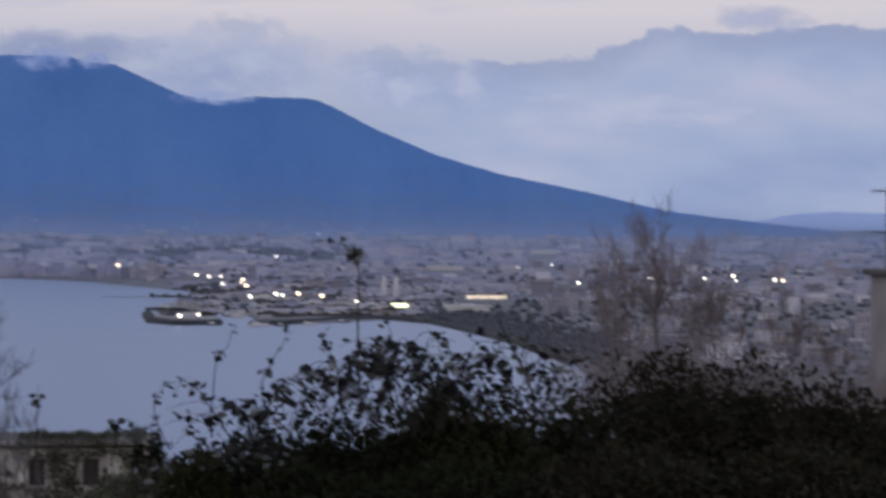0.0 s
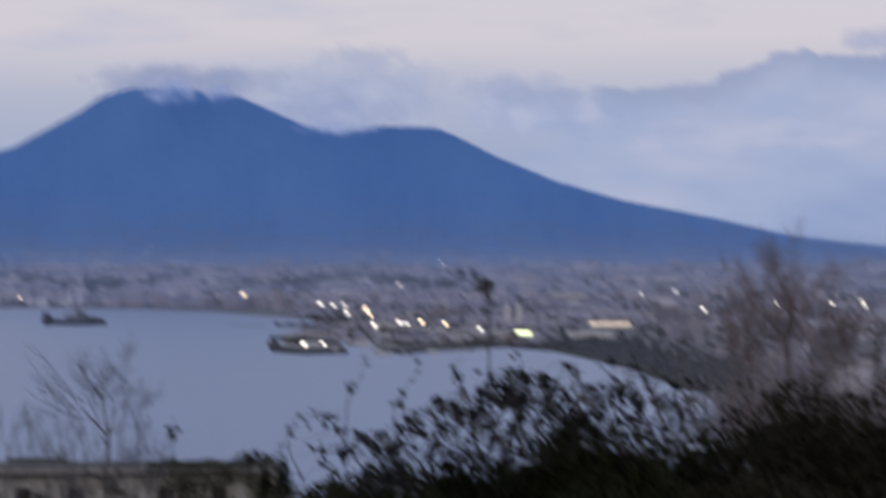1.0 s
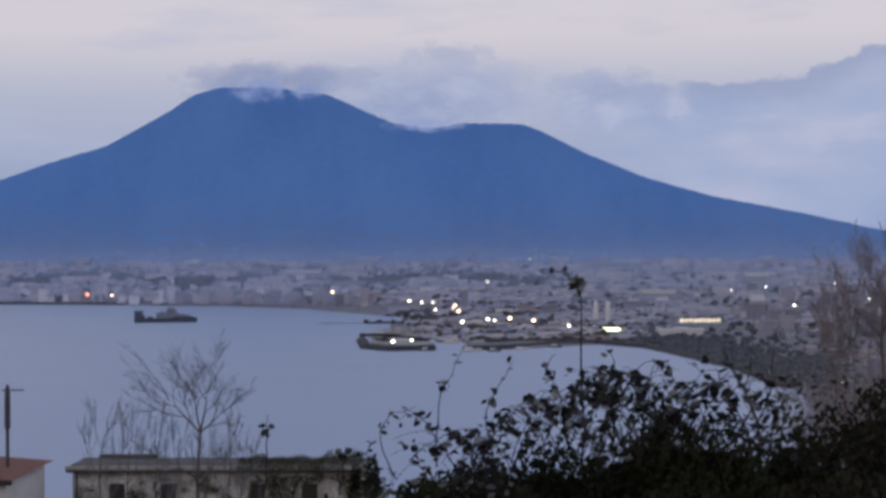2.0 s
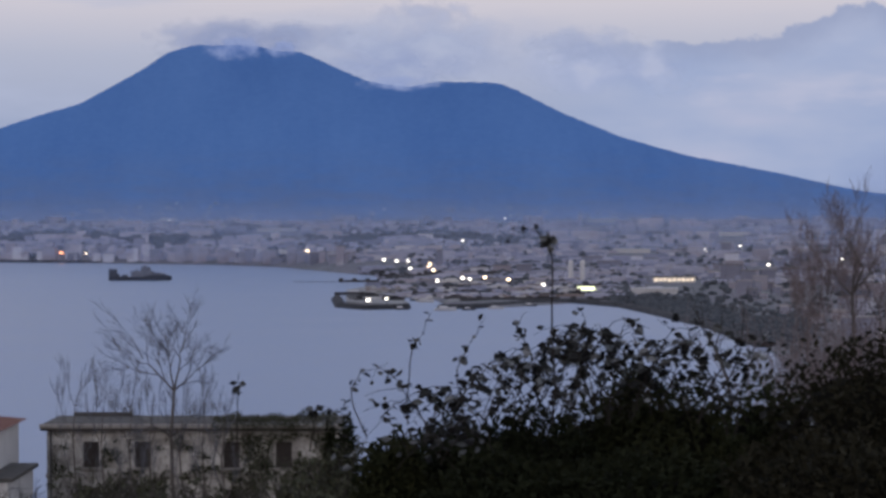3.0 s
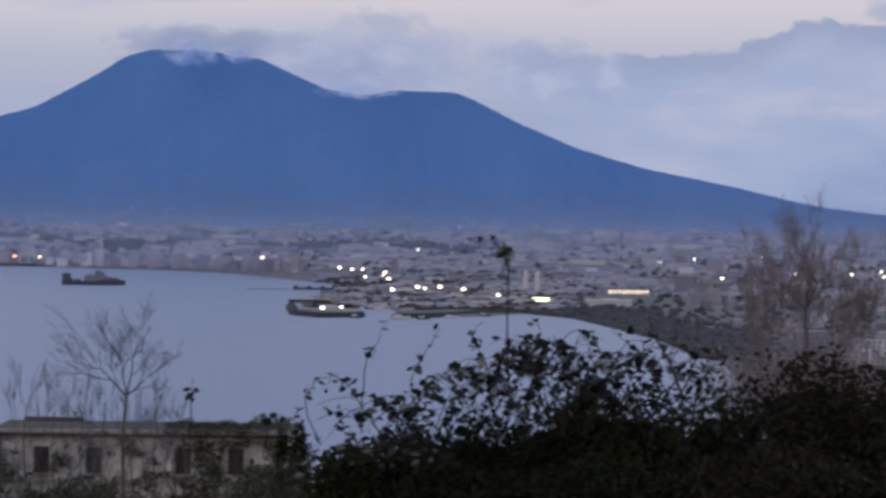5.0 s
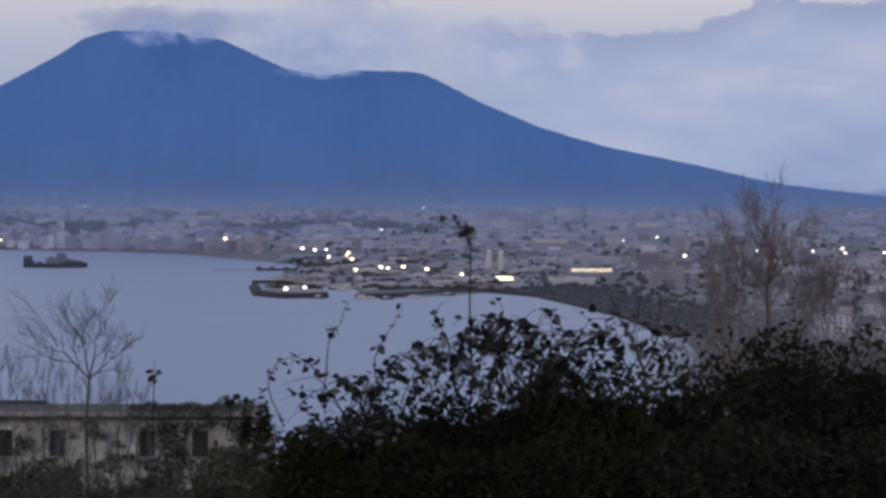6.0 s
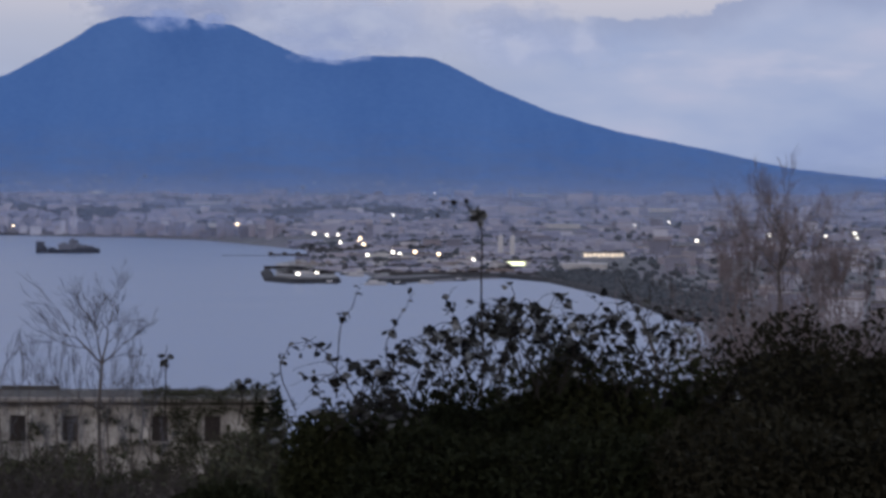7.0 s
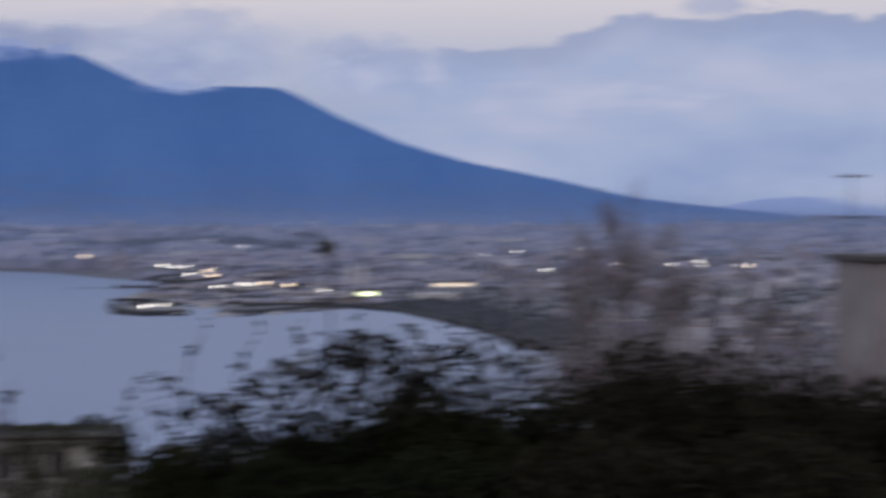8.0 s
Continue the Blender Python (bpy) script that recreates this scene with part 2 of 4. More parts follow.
def any_way(rng):
    v = Vector((rng.gauss(0, 1), rng.gauss(0, 1), rng.gauss(0, 1)))
    return v.normalized()


def spot(right, up, d):
    """The place d metres ahead in the direction (right, up) from the eye."""
    return Vector((right * d / F, d, EYE.z + up * d / F))


# ---- sea and land ----
# the coast of the bay in plan: far shore, harbour, near shore under the hill
BAY = [(-3000, 3345), (-852, 3417), (-473, 3275), (-334, 3144), (-204, 2858), (-114, 2664), (-132, 2382), (-95, 2068), (-28, 1965),
       (-14, 1797), (50, 1828), (119, 1905), (164, 1871), (187, 1699), (211, 1519), (222, 1299), (201, 1077), (155, 802), (97, 591),
       (0, 531), (-250, 520), (-3000, 560)]


def coast_distance(x, y):
    """Metres inland from the coast; below zero at sea. Arrays."""
    inside, least = np.zeros(x.shape, bool), np.full(x.shape, 1e9)
    for (ax, ay), (bx, by) in zip(BAY, BAY[1:] + BAY[:1]):
        dx, dy = bx - ax, by - ay
        t = np.clip(((x - ax) * dx + (y - ay) * dy) / (dx * dx + dy * dy), 0, 1)
        least = np.minimum(least, np.hypot(x - ax - t * dx, y - ay - t * dy))
        crossing = ((ay > y) != (by > y)) & (x < ax + (y - ay) / (dy if dy else 1e-9) * dx)
        inside ^= crossing
    return np.where(inside, -least, least)


def ground_height(x, y):
    """The height of the land above the sea. Arrays."""
    x, y = np.asarray(x, float), np.asarray(y, float)
    inland = coast_distance(x, y)
    plain = 3 + 74 * np.clip((y - 1500) / 2800, 0, 1.2) ** 1.7
    plain = plain * np.clip(inland / 120, 0, 1) ** 0.8 + np.clip(inland / 12, -1, 0.2) * 4
    hill = np.interp(y, [-60, 0, 9, 40, 104, 130, 300, 520, 620], [99.5, 98.4, 98.3, 91.8, 79.5, 76, 34, 1, -5])
    swell = 1.5 * np.sin(x * .011 + 1) * np.sin(y * .013) * np.clip(inland / 300, 0, 1)
    return np.where(y < 560, np.maximum(hill, np.minimum(plain, 4)), np.maximum(plain + swell, -5))


RAY_D = np.arange(500.0, 4700.0, 5.0)
RAY_R = np.arange(-1250.0, 1450.0, 6.0)
RAY_H = np.maximum(ground_height(RAY_R[:, None] * RAY_D[None, :] / F, np.repeat(RAY_D[None, :], len(RAY_R), 0)), 0)


def on_ground(right, up, lift=0.0):
    """Where the direction (right, up) comes down to a height of lift over the land."""
    heights = RAY_H[int(round((right + 1250) / 6)) % len(RAY_R)]
    under = np.nonzero(EYE.z + up * RAY_D / F <= heights + lift)[0]
    k = under[0] if len(under) else len(RAY_D) - 1
    return Vector((right * RAY_D[k] / F, RAY_D[k], float(heights[k])))


rows_y = np.concatenate([np.linspace(-60, 20, 12), np.geomspace(24, 500, 50), np.linspace(510, 4950, 330)])
cols = np.linspace(-1, 1, 241)
gx = cols[None, :] * (60 + 0.5 * np.maximum(rows_y, 0))[:, None]
gy = np.repeat(rows_y[:, None], len(cols), 1)
gz = ground_height(gx, gy)
gz[gy < 60] += np.random.normal(0, .02, gz.shape)[gy < 60]
w = len(cols)
quads = [(i * w + j, i * w + j + 1, i * w + w + j + 1, i * w + w + j) for i in range(len(rows_y) - 1) for j in range(w - 1)]
land = whole("ground", np.stack([gx, gy, gz], -1).reshape(-1, 3), quads, SEABED, True)
land.data.materials.append(EARTH)
for poly in land.data.polygons:
    poly.material_index = 1 if poly.center.y < 500 else 0
tagged(land, "dark hillside and coastal plain of grey-brown land round the bay", "ground", kind="structure")


def sea_material():
    m = bpy.data.materials.new("sea_water")
    m.use_nodes = True
    m.node_tree.nodes.clear()
    n = Nodes(m.node_tree)
    place = n.add("ShaderNodeTexCoord", out=3)
    swell = n.noise(n.stretch(place, (.5, 1, 1)), .012, 5)
    ripple = n.noise(n.stretch(place, (.6, 1, 1)), .35, 5, .6)
    relief = n.add("ShaderNodeBump", Height=ripple, Strength=0.35, Distance=.8)
    colour = n.ramp(swell, [(.35, (.18, .245, .37)), (.65, (.22, .285, .415))])
    surface = n.add("ShaderNodeBsdfPrincipled", Base_Color=colour, Roughness=n.math("MULTIPLY_ADD", swell, 0.2, 0.3), IOR=1.45, Normal=relief)
    n.links.new(surface, n.nodes.new("ShaderNodeOutputMaterial").inputs[0])
    return m


xs, ys = np.linspace(-3000, 1500, 46), np.linspace(400, 4950, 46)
sea = whole("water", [(x, y, 0) for y in ys for x in xs],
            [(i * 46 + j, i * 46 + j + 1, i * 46 + 47 + j, i * 46 + 46 + j) for i in range(45) for j in range(45)], sea_material())
tagged(sea, "calm grey-blue sea of the bay at dusk", "sea", kind="structure")


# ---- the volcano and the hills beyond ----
def hazed_material(name, low, high, glow, patches, fields=None):
    """Far wooded slopes with the blue evening haze painted into colour and emission."""
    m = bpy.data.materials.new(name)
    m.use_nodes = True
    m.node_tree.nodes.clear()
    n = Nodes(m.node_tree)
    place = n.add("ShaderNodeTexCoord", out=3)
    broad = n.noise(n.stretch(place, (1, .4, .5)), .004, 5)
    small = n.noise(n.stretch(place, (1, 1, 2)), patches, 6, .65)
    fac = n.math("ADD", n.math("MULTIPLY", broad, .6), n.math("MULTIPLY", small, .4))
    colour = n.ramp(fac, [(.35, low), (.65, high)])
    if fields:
        # farmland and groves in long strips on the lowest slopes, in a hazed grey-blue
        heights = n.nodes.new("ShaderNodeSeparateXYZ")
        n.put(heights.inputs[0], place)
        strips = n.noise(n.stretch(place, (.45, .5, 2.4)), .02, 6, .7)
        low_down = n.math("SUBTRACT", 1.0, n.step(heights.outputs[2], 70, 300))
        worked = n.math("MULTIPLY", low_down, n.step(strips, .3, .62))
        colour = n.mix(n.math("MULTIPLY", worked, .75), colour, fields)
    # the slope emits its own blue, as airlight would add
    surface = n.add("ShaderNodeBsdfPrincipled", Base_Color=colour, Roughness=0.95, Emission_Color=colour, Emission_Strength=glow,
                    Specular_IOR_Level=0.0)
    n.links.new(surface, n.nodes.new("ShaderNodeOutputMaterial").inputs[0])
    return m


def slope_sheet(name, profile, d_foot, d_top, foot_up, mat, rough, cols_n=520, rows_n=70):
    """A mountain as a relief: profile gives the skyline as (right, up) from the eye."""
    pr, pu = zip(*profile)
    r = np.linspace(pr[0], pr[-1], cols_n)
    crest = np.interp(r, pr, pu)
    for _ in range(1):
        crest = np.convolve(np.pad(crest, 2, "edge"), [.15, .2, .3, .2, .15], "valid")
    verts, faces = [], []
    for i in range(rows_n + 12):
        t = min(i / (rows_n - 1), 1.0)
        fall = max(i - rows_n + 1, 0)
        d = d_foot + (d_top - d_foot) * t + fall * 14
        for k, (right, top) in enumerate(zip(r, crest)):
            up = foot_up + (top - foot_up) * (0.35 * t + 0.65 * t ** 1.6)
            p = spot(right, up, d)
            gully = noise.fractal(Vector((right * .012, t * 1.2, 3.1)), 0.9, 2.1, 5) + .5 * noise.noise(Vector((right * .045, t * 2.5, 9)))
            p.z += noise.noise(Vector((right * .16, t * 9, 1.7))) * 1.3 + noise.noise(Vector((right * .4, t * 9, 5.2))) * .7
            p.z += gully * rough * (4 * t * (1 - t) * .8 + .06) - fall * 9
            verts.append(p)
    c = cols_n
    for i in range(rows_n + 11):
        faces += [(i * c + j, i * c + j + 1, i * c + c + j + 1, i * c + c + j) for j in range(c - 1)]
    return whole(name, verts, faces, mat, True)


VOLCANO = [(-1500, -10), (-1100, 75), (-870, 128), (-784, 158), (-674, 190), (-604, 228), (-555, 256), (-522, 279), (-490, 288), (-464, 293),
           (-440, 291), (-400, 292), (-355, 290), (-328, 279), (-312, 281), (-285, 280), (-262, 270), (-225, 253), (-165, 227), (-94, 217), (-70, 222),
           (-48, 227), (62, 225), (88, 216), (176, 172), (276, 131), (396, 96), (546, 68), (700, 34), (800, 22), (911, 11), (1051, -3), (1300, -26), (1700, -40)]
HAZEBLUE = hazed_material("haze_blue_slopes", srgb(60, 89, 136), srgb(69, 98, 144), 0.54, .05, srgb(76, 91, 122))
mountain = slope_sheet("backdrop_mountain", VOLCANO, 4250, 4700, -24, HAZEBLUE, 14)
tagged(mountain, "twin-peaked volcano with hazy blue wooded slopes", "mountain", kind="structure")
HILLS = [(300, -30), (700, -10), (850, 15), (930, 30), (1000, 36), (1100, 34), (1250, 48), (1500, 40), (1900, 46)]
# paler still: more haze is put into these self-lit tones
FARBLUE = hazed_material("haze_blue_hills", srgb(122, 138, 176), srgb(130, 146, 182), 0.6, .03)
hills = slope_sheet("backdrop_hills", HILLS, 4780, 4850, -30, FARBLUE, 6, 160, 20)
tagged(hills, "faint pale blue ridge of distant hills", "hills", kind="structure")


# ---- cloud cap on the summits ----
def cloud_material(name, colour_low, colour_high, density, seed):
    m = bpy.data.materials.new(name)
    m.use_nodes = True
    m.node_tree.nodes.clear()
    n = Nodes(m.node_tree)
    uv = n.add("ShaderNodeTexCoord", out=2)
    sides = n.nodes.new("ShaderNodeSeparateXYZ")
    n.put(sides.inputs[0], uv)
    u, v = sides.outputs[0], sides.outputs[1]
    wisps = n.noise(n.stretch(uv, (3.2, 1.5, 1), (seed, seed * 2, 0)), 1.5, 5, .5)
    ring = n.math("ADD", n.math("POWER", n.math("ABSOLUTE", n.math("MULTIPLY_ADD", u, 2, -1)), 2), n.math("POWER", n.math("ABSOLUTE", n.math("MULTIPLY_ADD", v, 2, -1)), 2))
    body = n.math("SUBTRACT", n.math("MULTIPLY_ADD", wisps, 1.9, -0.35), n.math("MULTIPLY", ring, 0.75))
    alpha = n.math("MULTIPLY", n.step(body, -0.1, 0.75), density)
    # cloud tones are painted and emitted; diffuse sheets would come out too dark
    colour = n.ramp(wisps, [(.35, colour_low), (.65, colour_high)])
    light = n.add("ShaderNodeEmission", Color=colour, Strength=1.0)
    clear = n.add("ShaderNodeBsdfTransparent")
    both = n.nodes.new("ShaderNodeMixShader")
    n.put(both.inputs[0], alpha), n.put(both.inputs[1], clear), n.put(both.inputs[2], light)
    n.links.new(both.outputs[0], n.nodes.new("ShaderNodeOutputMaterial").inputs[0])
    return m


def cloud(right0, right1, up0, up1, d, mat, label):
    """A thin curved sheet for a cloud, with its sky light painted in as glow."""
    verts, faces, c = [], [], 25
    for j in range(9):
        for i in range(c):
            r, u = right0 + (right1 - right0) * i / (c - 1), up0 + (up1 - up0) * j / 8
            p = spot(r, u, d)
            p.y += 12 * math.sin(i * .7 + j) * math.sin(j * .9)
            verts.append(p)
    faces = [(j * c + i, j * c + i + 1, j * c + c + i + 1, j * c + c + i) for j in range(8) for i in range(c - 1)]
    ob = whole("backdrop_cloud", verts, faces, mat, True)
    layer = ob.data.uv_layers.new(name="sheet")
    for loop in ob.data.loops:
        layer.data[loop.index].uv = ((loop.vertex_index % c) / (c - 1), (loop.vertex_index // c) / 8)
    return tagged(ob, label, "cloud", kind="structure")


CAP = cloud_material("cap_cloud", srgb(112, 133, 188), srgb(138, 154, 199), .75, 1.3)
SADDLE = cloud_material("saddle_cloud", srgb(148, 160, 196), srgb(174, 182, 208), 1.0, 4.1)
cloud(-462, -340, 262, 312, 4560, CAP, "grey-lilac cloud cap resting on the summit")
cloud(-352, -285, 268, 304, 4565, CAP, "wisp of cloud curling over the crater rim")
cloud(-545, -165, 255, 345, 4795, cloud_material("hood_cloud", srgb(128, 140, 178), srgb(152, 162, 194), 1.0, 10.7), "dark grey cloud hood piled over the summit")
cloud(-570, -300, 262, 345, 4775, cloud_material("hood_cloud", srgb(132, 144, 182), srgb(160, 168, 198), 1.0, 6.4), "grey cloud behind the summit")
cloud(-330, 170, 200, 355, 4780, SADDLE, "soft bank of grey-lilac cloud over the saddle")
cloud(-300, 60, 205, 300, 4778, cloud_material("saddle_cloud", srgb(138, 152, 194), srgb(164, 174, 204), .95, 14.6), "blue-grey cloud lying behind the saddle")
cloud(-190, -30, 208, 240, 4600, cloud_material("thin_cloud", srgb(128, 146, 196), srgb(152, 166, 206), .75, 8.8), "wisp of cloud lying in the saddle")
cloud(-640, 420, 190, 372, 4800, cloud_material("broad_veil", srgb(160, 171, 204), srgb(182, 188, 212), .5, 12.3), "broad thin veil of cloud behind the volcano")
cloud(60, 420, 180, 310, 4785, cloud_material("side_cloud", srgb(152, 166, 205), srgb(180, 187, 213), .8, 7.7), "thin grey-blue cloud drifting beside the lower peak")
cloud(90, 330, 250, 330, 4788, cloud_material("side_cloud", srgb(144, 157, 194), srgb(166, 175, 204), .8, 15.1), "grey cloud rising towards the bank")
cloud(745, 985, 352, 412, 4880, cloud_material("loose_cloud", srgb(158, 166, 196), srgb(176, 181, 206), .95, 5.2), "loose grey cloud above the bank")
cloud(880, 1300, 250, 330, 4890, cloud_material("loose_cloud", srgb(150, 162, 198), srgb(170, 178, 206), .8, 9.4), "grey cloud bank over the plain")
cloud(330, 900, 170, 250, 4892, cloud_material("pale_cloud", srgb(172, 180, 208), srgb(190, 192, 214), .6, 11.8), "pale streak of cloud low in the bank")
cloud(-170, 30, 312, 378, 4885, cloud_material("loose_cloud", srgb(152, 162, 194), srgb(174, 180, 206), .8, 3.3), "loose grey cloud above the saddle")


# ---- tinted sheets added over the plain for air haze ----
def haze_material(strength, seed, tone):
    m = bpy.data.materials.new("air_haze")
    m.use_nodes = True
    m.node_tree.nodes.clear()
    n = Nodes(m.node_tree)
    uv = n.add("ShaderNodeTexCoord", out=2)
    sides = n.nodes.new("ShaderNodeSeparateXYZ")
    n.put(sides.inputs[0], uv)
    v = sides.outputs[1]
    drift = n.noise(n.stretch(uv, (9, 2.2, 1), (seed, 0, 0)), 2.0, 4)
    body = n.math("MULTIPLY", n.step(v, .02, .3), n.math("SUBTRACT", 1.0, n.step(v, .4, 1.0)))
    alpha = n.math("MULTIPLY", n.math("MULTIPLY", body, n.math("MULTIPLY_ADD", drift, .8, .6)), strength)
    # the haze is the sheet's own blue colour, laid thinly over what lies behind
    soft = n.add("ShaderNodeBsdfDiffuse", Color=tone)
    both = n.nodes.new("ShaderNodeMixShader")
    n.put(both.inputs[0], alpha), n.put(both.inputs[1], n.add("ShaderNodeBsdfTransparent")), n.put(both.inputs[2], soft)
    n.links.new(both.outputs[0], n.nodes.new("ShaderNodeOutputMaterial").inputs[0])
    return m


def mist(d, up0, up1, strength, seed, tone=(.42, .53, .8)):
    c = 41
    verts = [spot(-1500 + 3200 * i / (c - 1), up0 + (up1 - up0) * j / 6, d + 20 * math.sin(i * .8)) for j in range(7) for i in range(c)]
    ob = whole("backdrop_haze", verts, [(j * c + i, j * c + i + 1, j * c + c + i + 1, j * c + c + i) for j in range(6) for i in range(c - 1)], haze_material(strength, seed, tone), True)
    layer = ob.data.uv_layers.new(name="sheet")
    for loop in ob.data.loops:
        layer.data[loop.index].uv = ((loop.vertex_index % c) / (c - 1), (loop.vertex_index // c) / 6)
    tagged(ob, "thin blue sheet added for air haze over the plain", "mist", kind="structure")


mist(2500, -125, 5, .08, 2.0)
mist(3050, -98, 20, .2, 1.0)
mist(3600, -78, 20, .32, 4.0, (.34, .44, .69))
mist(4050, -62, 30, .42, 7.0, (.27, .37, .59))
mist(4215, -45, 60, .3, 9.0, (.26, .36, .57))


# ---- ship lying in the bay ----
# dark hull grey, lifted and blued to carry the haze over the bay
HULLGREY = material("hazed_hull_paint", [(.04, .047, .065), (.055, .063, .085), (.075, .084, .11)], 0.7, .12, 1.0, 0.2, stretch=(1, 1, .3))
UPPERGREY = material("grey_ship_paint", [(.12, .13, .16), (.17, .18, .215), (.21, .22, .255)], 0.7, .15, 1.2, 0.15)


def anchored_ship(place, turn):
    """A ship of 88 m with a block over the stern, a deckhouse amidships and a raised bow; x runs to the bow."""
    ship = base("ship", place, turn)
    verts, faces, c = [], [], 24
    for i in range(c):
        t = i / (c - 1)
        x = -44 + 88 * t
        beam = 7.5 * (1 - max(0, (t - .72) / .28) ** 1.8) + .05
        deck = 5.2 + (2.8 * min(1, max(0, (t - .55) / .1))) - 1.6 * max(0, t - .88) / .12
        keel = -1.5
        flare = x + 1.2 * max(0, (t - .85) / .15)
        verts += [(flare, -beam, deck), (x, -beam * .92, 1.2), (x, -beam * .7, keel), (x, beam * .7, keel), (x, beam * .92, 1.2), (flare, beam, deck)]
    for i in range(c - 1):
        q = 6 * i
        faces += [(q + k, q + 6 + k, q + 7 + k, q + 1 + k) for k in range(5)] + [(q + 5, q + 11, q + 6, q)]
    faces += [(0, 1, 2, 3, 4, 5), tuple(6 * c - 1 - k for k in range(6))]
    piece("hull", verts, faces, HULLGREY, ship, "dark hull with a raised bow")
    bm = boxed(-44, -33.5, -6.5, 6.5, 5.0, 15.5, bevel=.5)
    box(bm, -33.5, -30, -5.5, 5.5, 5.0, 9.5, bevel=.4)
    part("stern_house", bm, HULLGREY, ship)
    part("stern_roof", boxed(-44.4, -33, -6.9, 6.9, 15.504, 16.4, bevel=.2), UPPERGREY, ship)
    bm = boxed(-13, 19, -6.8, 6.8, 5.0, 13.2, bevel=.5)
    box(bm, -8, -2, -4, 4, 13.2, 15.2, bevel=.4)
    part("deckhouse", bm, UPPERGREY, ship, "grey deckhouse")
    bm = boxed(1.5, 14.5, -5.5, 5.5, 13.204, 18.6, bevel=.5)
    box(bm, 3, 12, -7, 7, 17.0, 18.4, bevel=.3)
    bridge = part("bridge", bm, UPPERGREY, ship, "grey bridge tower")
    part("bridge_window", boxed(14.504, 14.7, -4.8, 4.8, 16.6, 17.6), DARKGLASS, bridge)
    part("funnel", boxed(4, 9, -2, 2, 18.604, 21.2, bevel=.5), UPPERGREY, ship)
    for x, h in ((-22, 8.0), (24, 11.4), (32, 10.2)):
        part("hatch", boxed(x - 4, x + 4, -4, 4, 5.0, h, bevel=.3), UPPERGREY if x > 0 else HULLGREY, ship)
    v, f = tubes([[(Vector((11, 0, 18.5)), .35), (Vector((11, 0, 24)), .15)], [(Vector((11, -2, 22)), .12), (Vector((11, 2, 22)), .12)]], 6)
    piece("mast", v, f, METAL, ship)
    v, f = tubes([[(Vector((-41, 0, 16.3)), .25), (Vector((-41, 0, 19)), .12)]], 6)
    piece("stern_mast", v, f, METAL, ship)
    return tagged(ship, "dark grey ship with a pale deckhouse lying in the bay", "ship")


anchored_ship(Vector((-571 * 2535 / F, 2535, 0)), .04)


# ---- harbour ----
def slab(name, outline, z0, z1, mat, label, category):
    c = len(outline)
    verts = [(x, y, z0) for x, y in outline] + [(x, y, z1) for x, y in outline]
    faces = [tuple(range(c, 2 * c))] + [(k, (k + 1) % c, c + (k + 1) % c, c + k) for k in range(c)]
    return tagged(whole(name, verts, faces, mat), label, category)


def sea_spot(right, up):
    d = -EYE.z * F / up
    return (right * d / F, d)


def bank(name, ends, width, h, seed, label):
    """A long breakwater of tipped rock along a line at sea."""
    verts, faces, c = [], [], 7
    count = 70
    for i in range(count):
        t = i / (count - 1) * (len(ends) - 1)
        k = min(int(t), len(ends) - 2)
        p = Vector((*ends[k], 0)).lerp(Vector((*ends[k + 1], 0)), t - k)
        side = Vector((ends[k + 1][1] - ends[k][1], ends[k][0] - ends[k + 1][0], 0)).normalized()
        for j in range(c):
            s = j / (c - 1) * 2 - 1
            z = -2 + (h + 2) * (1 - abs(s) ** 2.2) + noise.noise(Vector((i * .8, j * 1.1, seed))) * .7
            verts.append(p + side * s * width + Vector((0, 0, z)))
    faces = [(i * c + j, i * c + j + 1, i * c + c + j + 1, i * c + c + j) for i in range(count - 1) for j in range(c - 1)]
    return tagged(whole(name, verts, faces, BLACKROCK), label, "breakwater")


bank("breakwater", [sea_spot(-300, -127), sea_spot(-230, -127), sea_spot(-120, -124)], 5, .5, 2.0, "low dark rock breakwater off the harbour mouth")
bank("breakwater", [sea_spot(-222, -158), sea_spot(-214, -172), sea_spot(-170, -176), sea_spot(-95, -174)], 8, 5.0, 5.0, "dark rock mole round the pier head")
bank("breakwater", [sea_spot(-40, -175), sea_spot(30, -173), sea_spot(110, -167), sea_spot(200, -164), sea_spot(290, -172)], 9, 4.6, 8.0, "dark rock edge along the harbour quay")
bank("breakwater", [sea_spot(290, -172), sea_spot(340, -183), sea_spot(440, -207), sea_spot(540, -243)], 10, 4.5, 11.0, "dark rock shore below the wooded headland")
bank("breakwater", [sea_spot(-350, -97), sea_spot(-270, -101), sea_spot(-200, -108), sea_spot(-140, -116)], 16, 9.0, 14.0, "dark stony beach strip below the far town")
bank("breakwater", [sea_spot(-1100, -91.5), sea_spot(-784, -92.2), sea_spot(-450, -95), sea_spot(-350, -97)], 12, 5.0, 17.0, "thin dark beach strip along the far shore")
slab("pier", [sea_spot(-206, -166), sea_spot(-120, -171), sea_spot(-95, -168), sea_spot(-130, -150), sea_spot(-150, -135), sea_spot(-205, -145)], -2, 2.8, STONE, "pale concrete pier with a lit quay", "pier")
slab("pier", [sea_spot(-32, -166), sea_spot(100, -160), sea_spot(205, -155), sea_spot(180, -145), sea_spot(0, -150)], -2, 2.6, STONE, "pale concrete harbour quay", "pier")

WARMLIT = glowing("warm_lamp", (1.0, .76, .52), 4.5)
WHITELIT = glowing("white_lamp", (1.0, .93, .84), 4.5)
REDLIT = glowing("orange_lamp", (1.0, .36, .15), 4.0)
GREENLIT = glowing("greenish_lamp", (.92, 1.0, .62), 2.6)
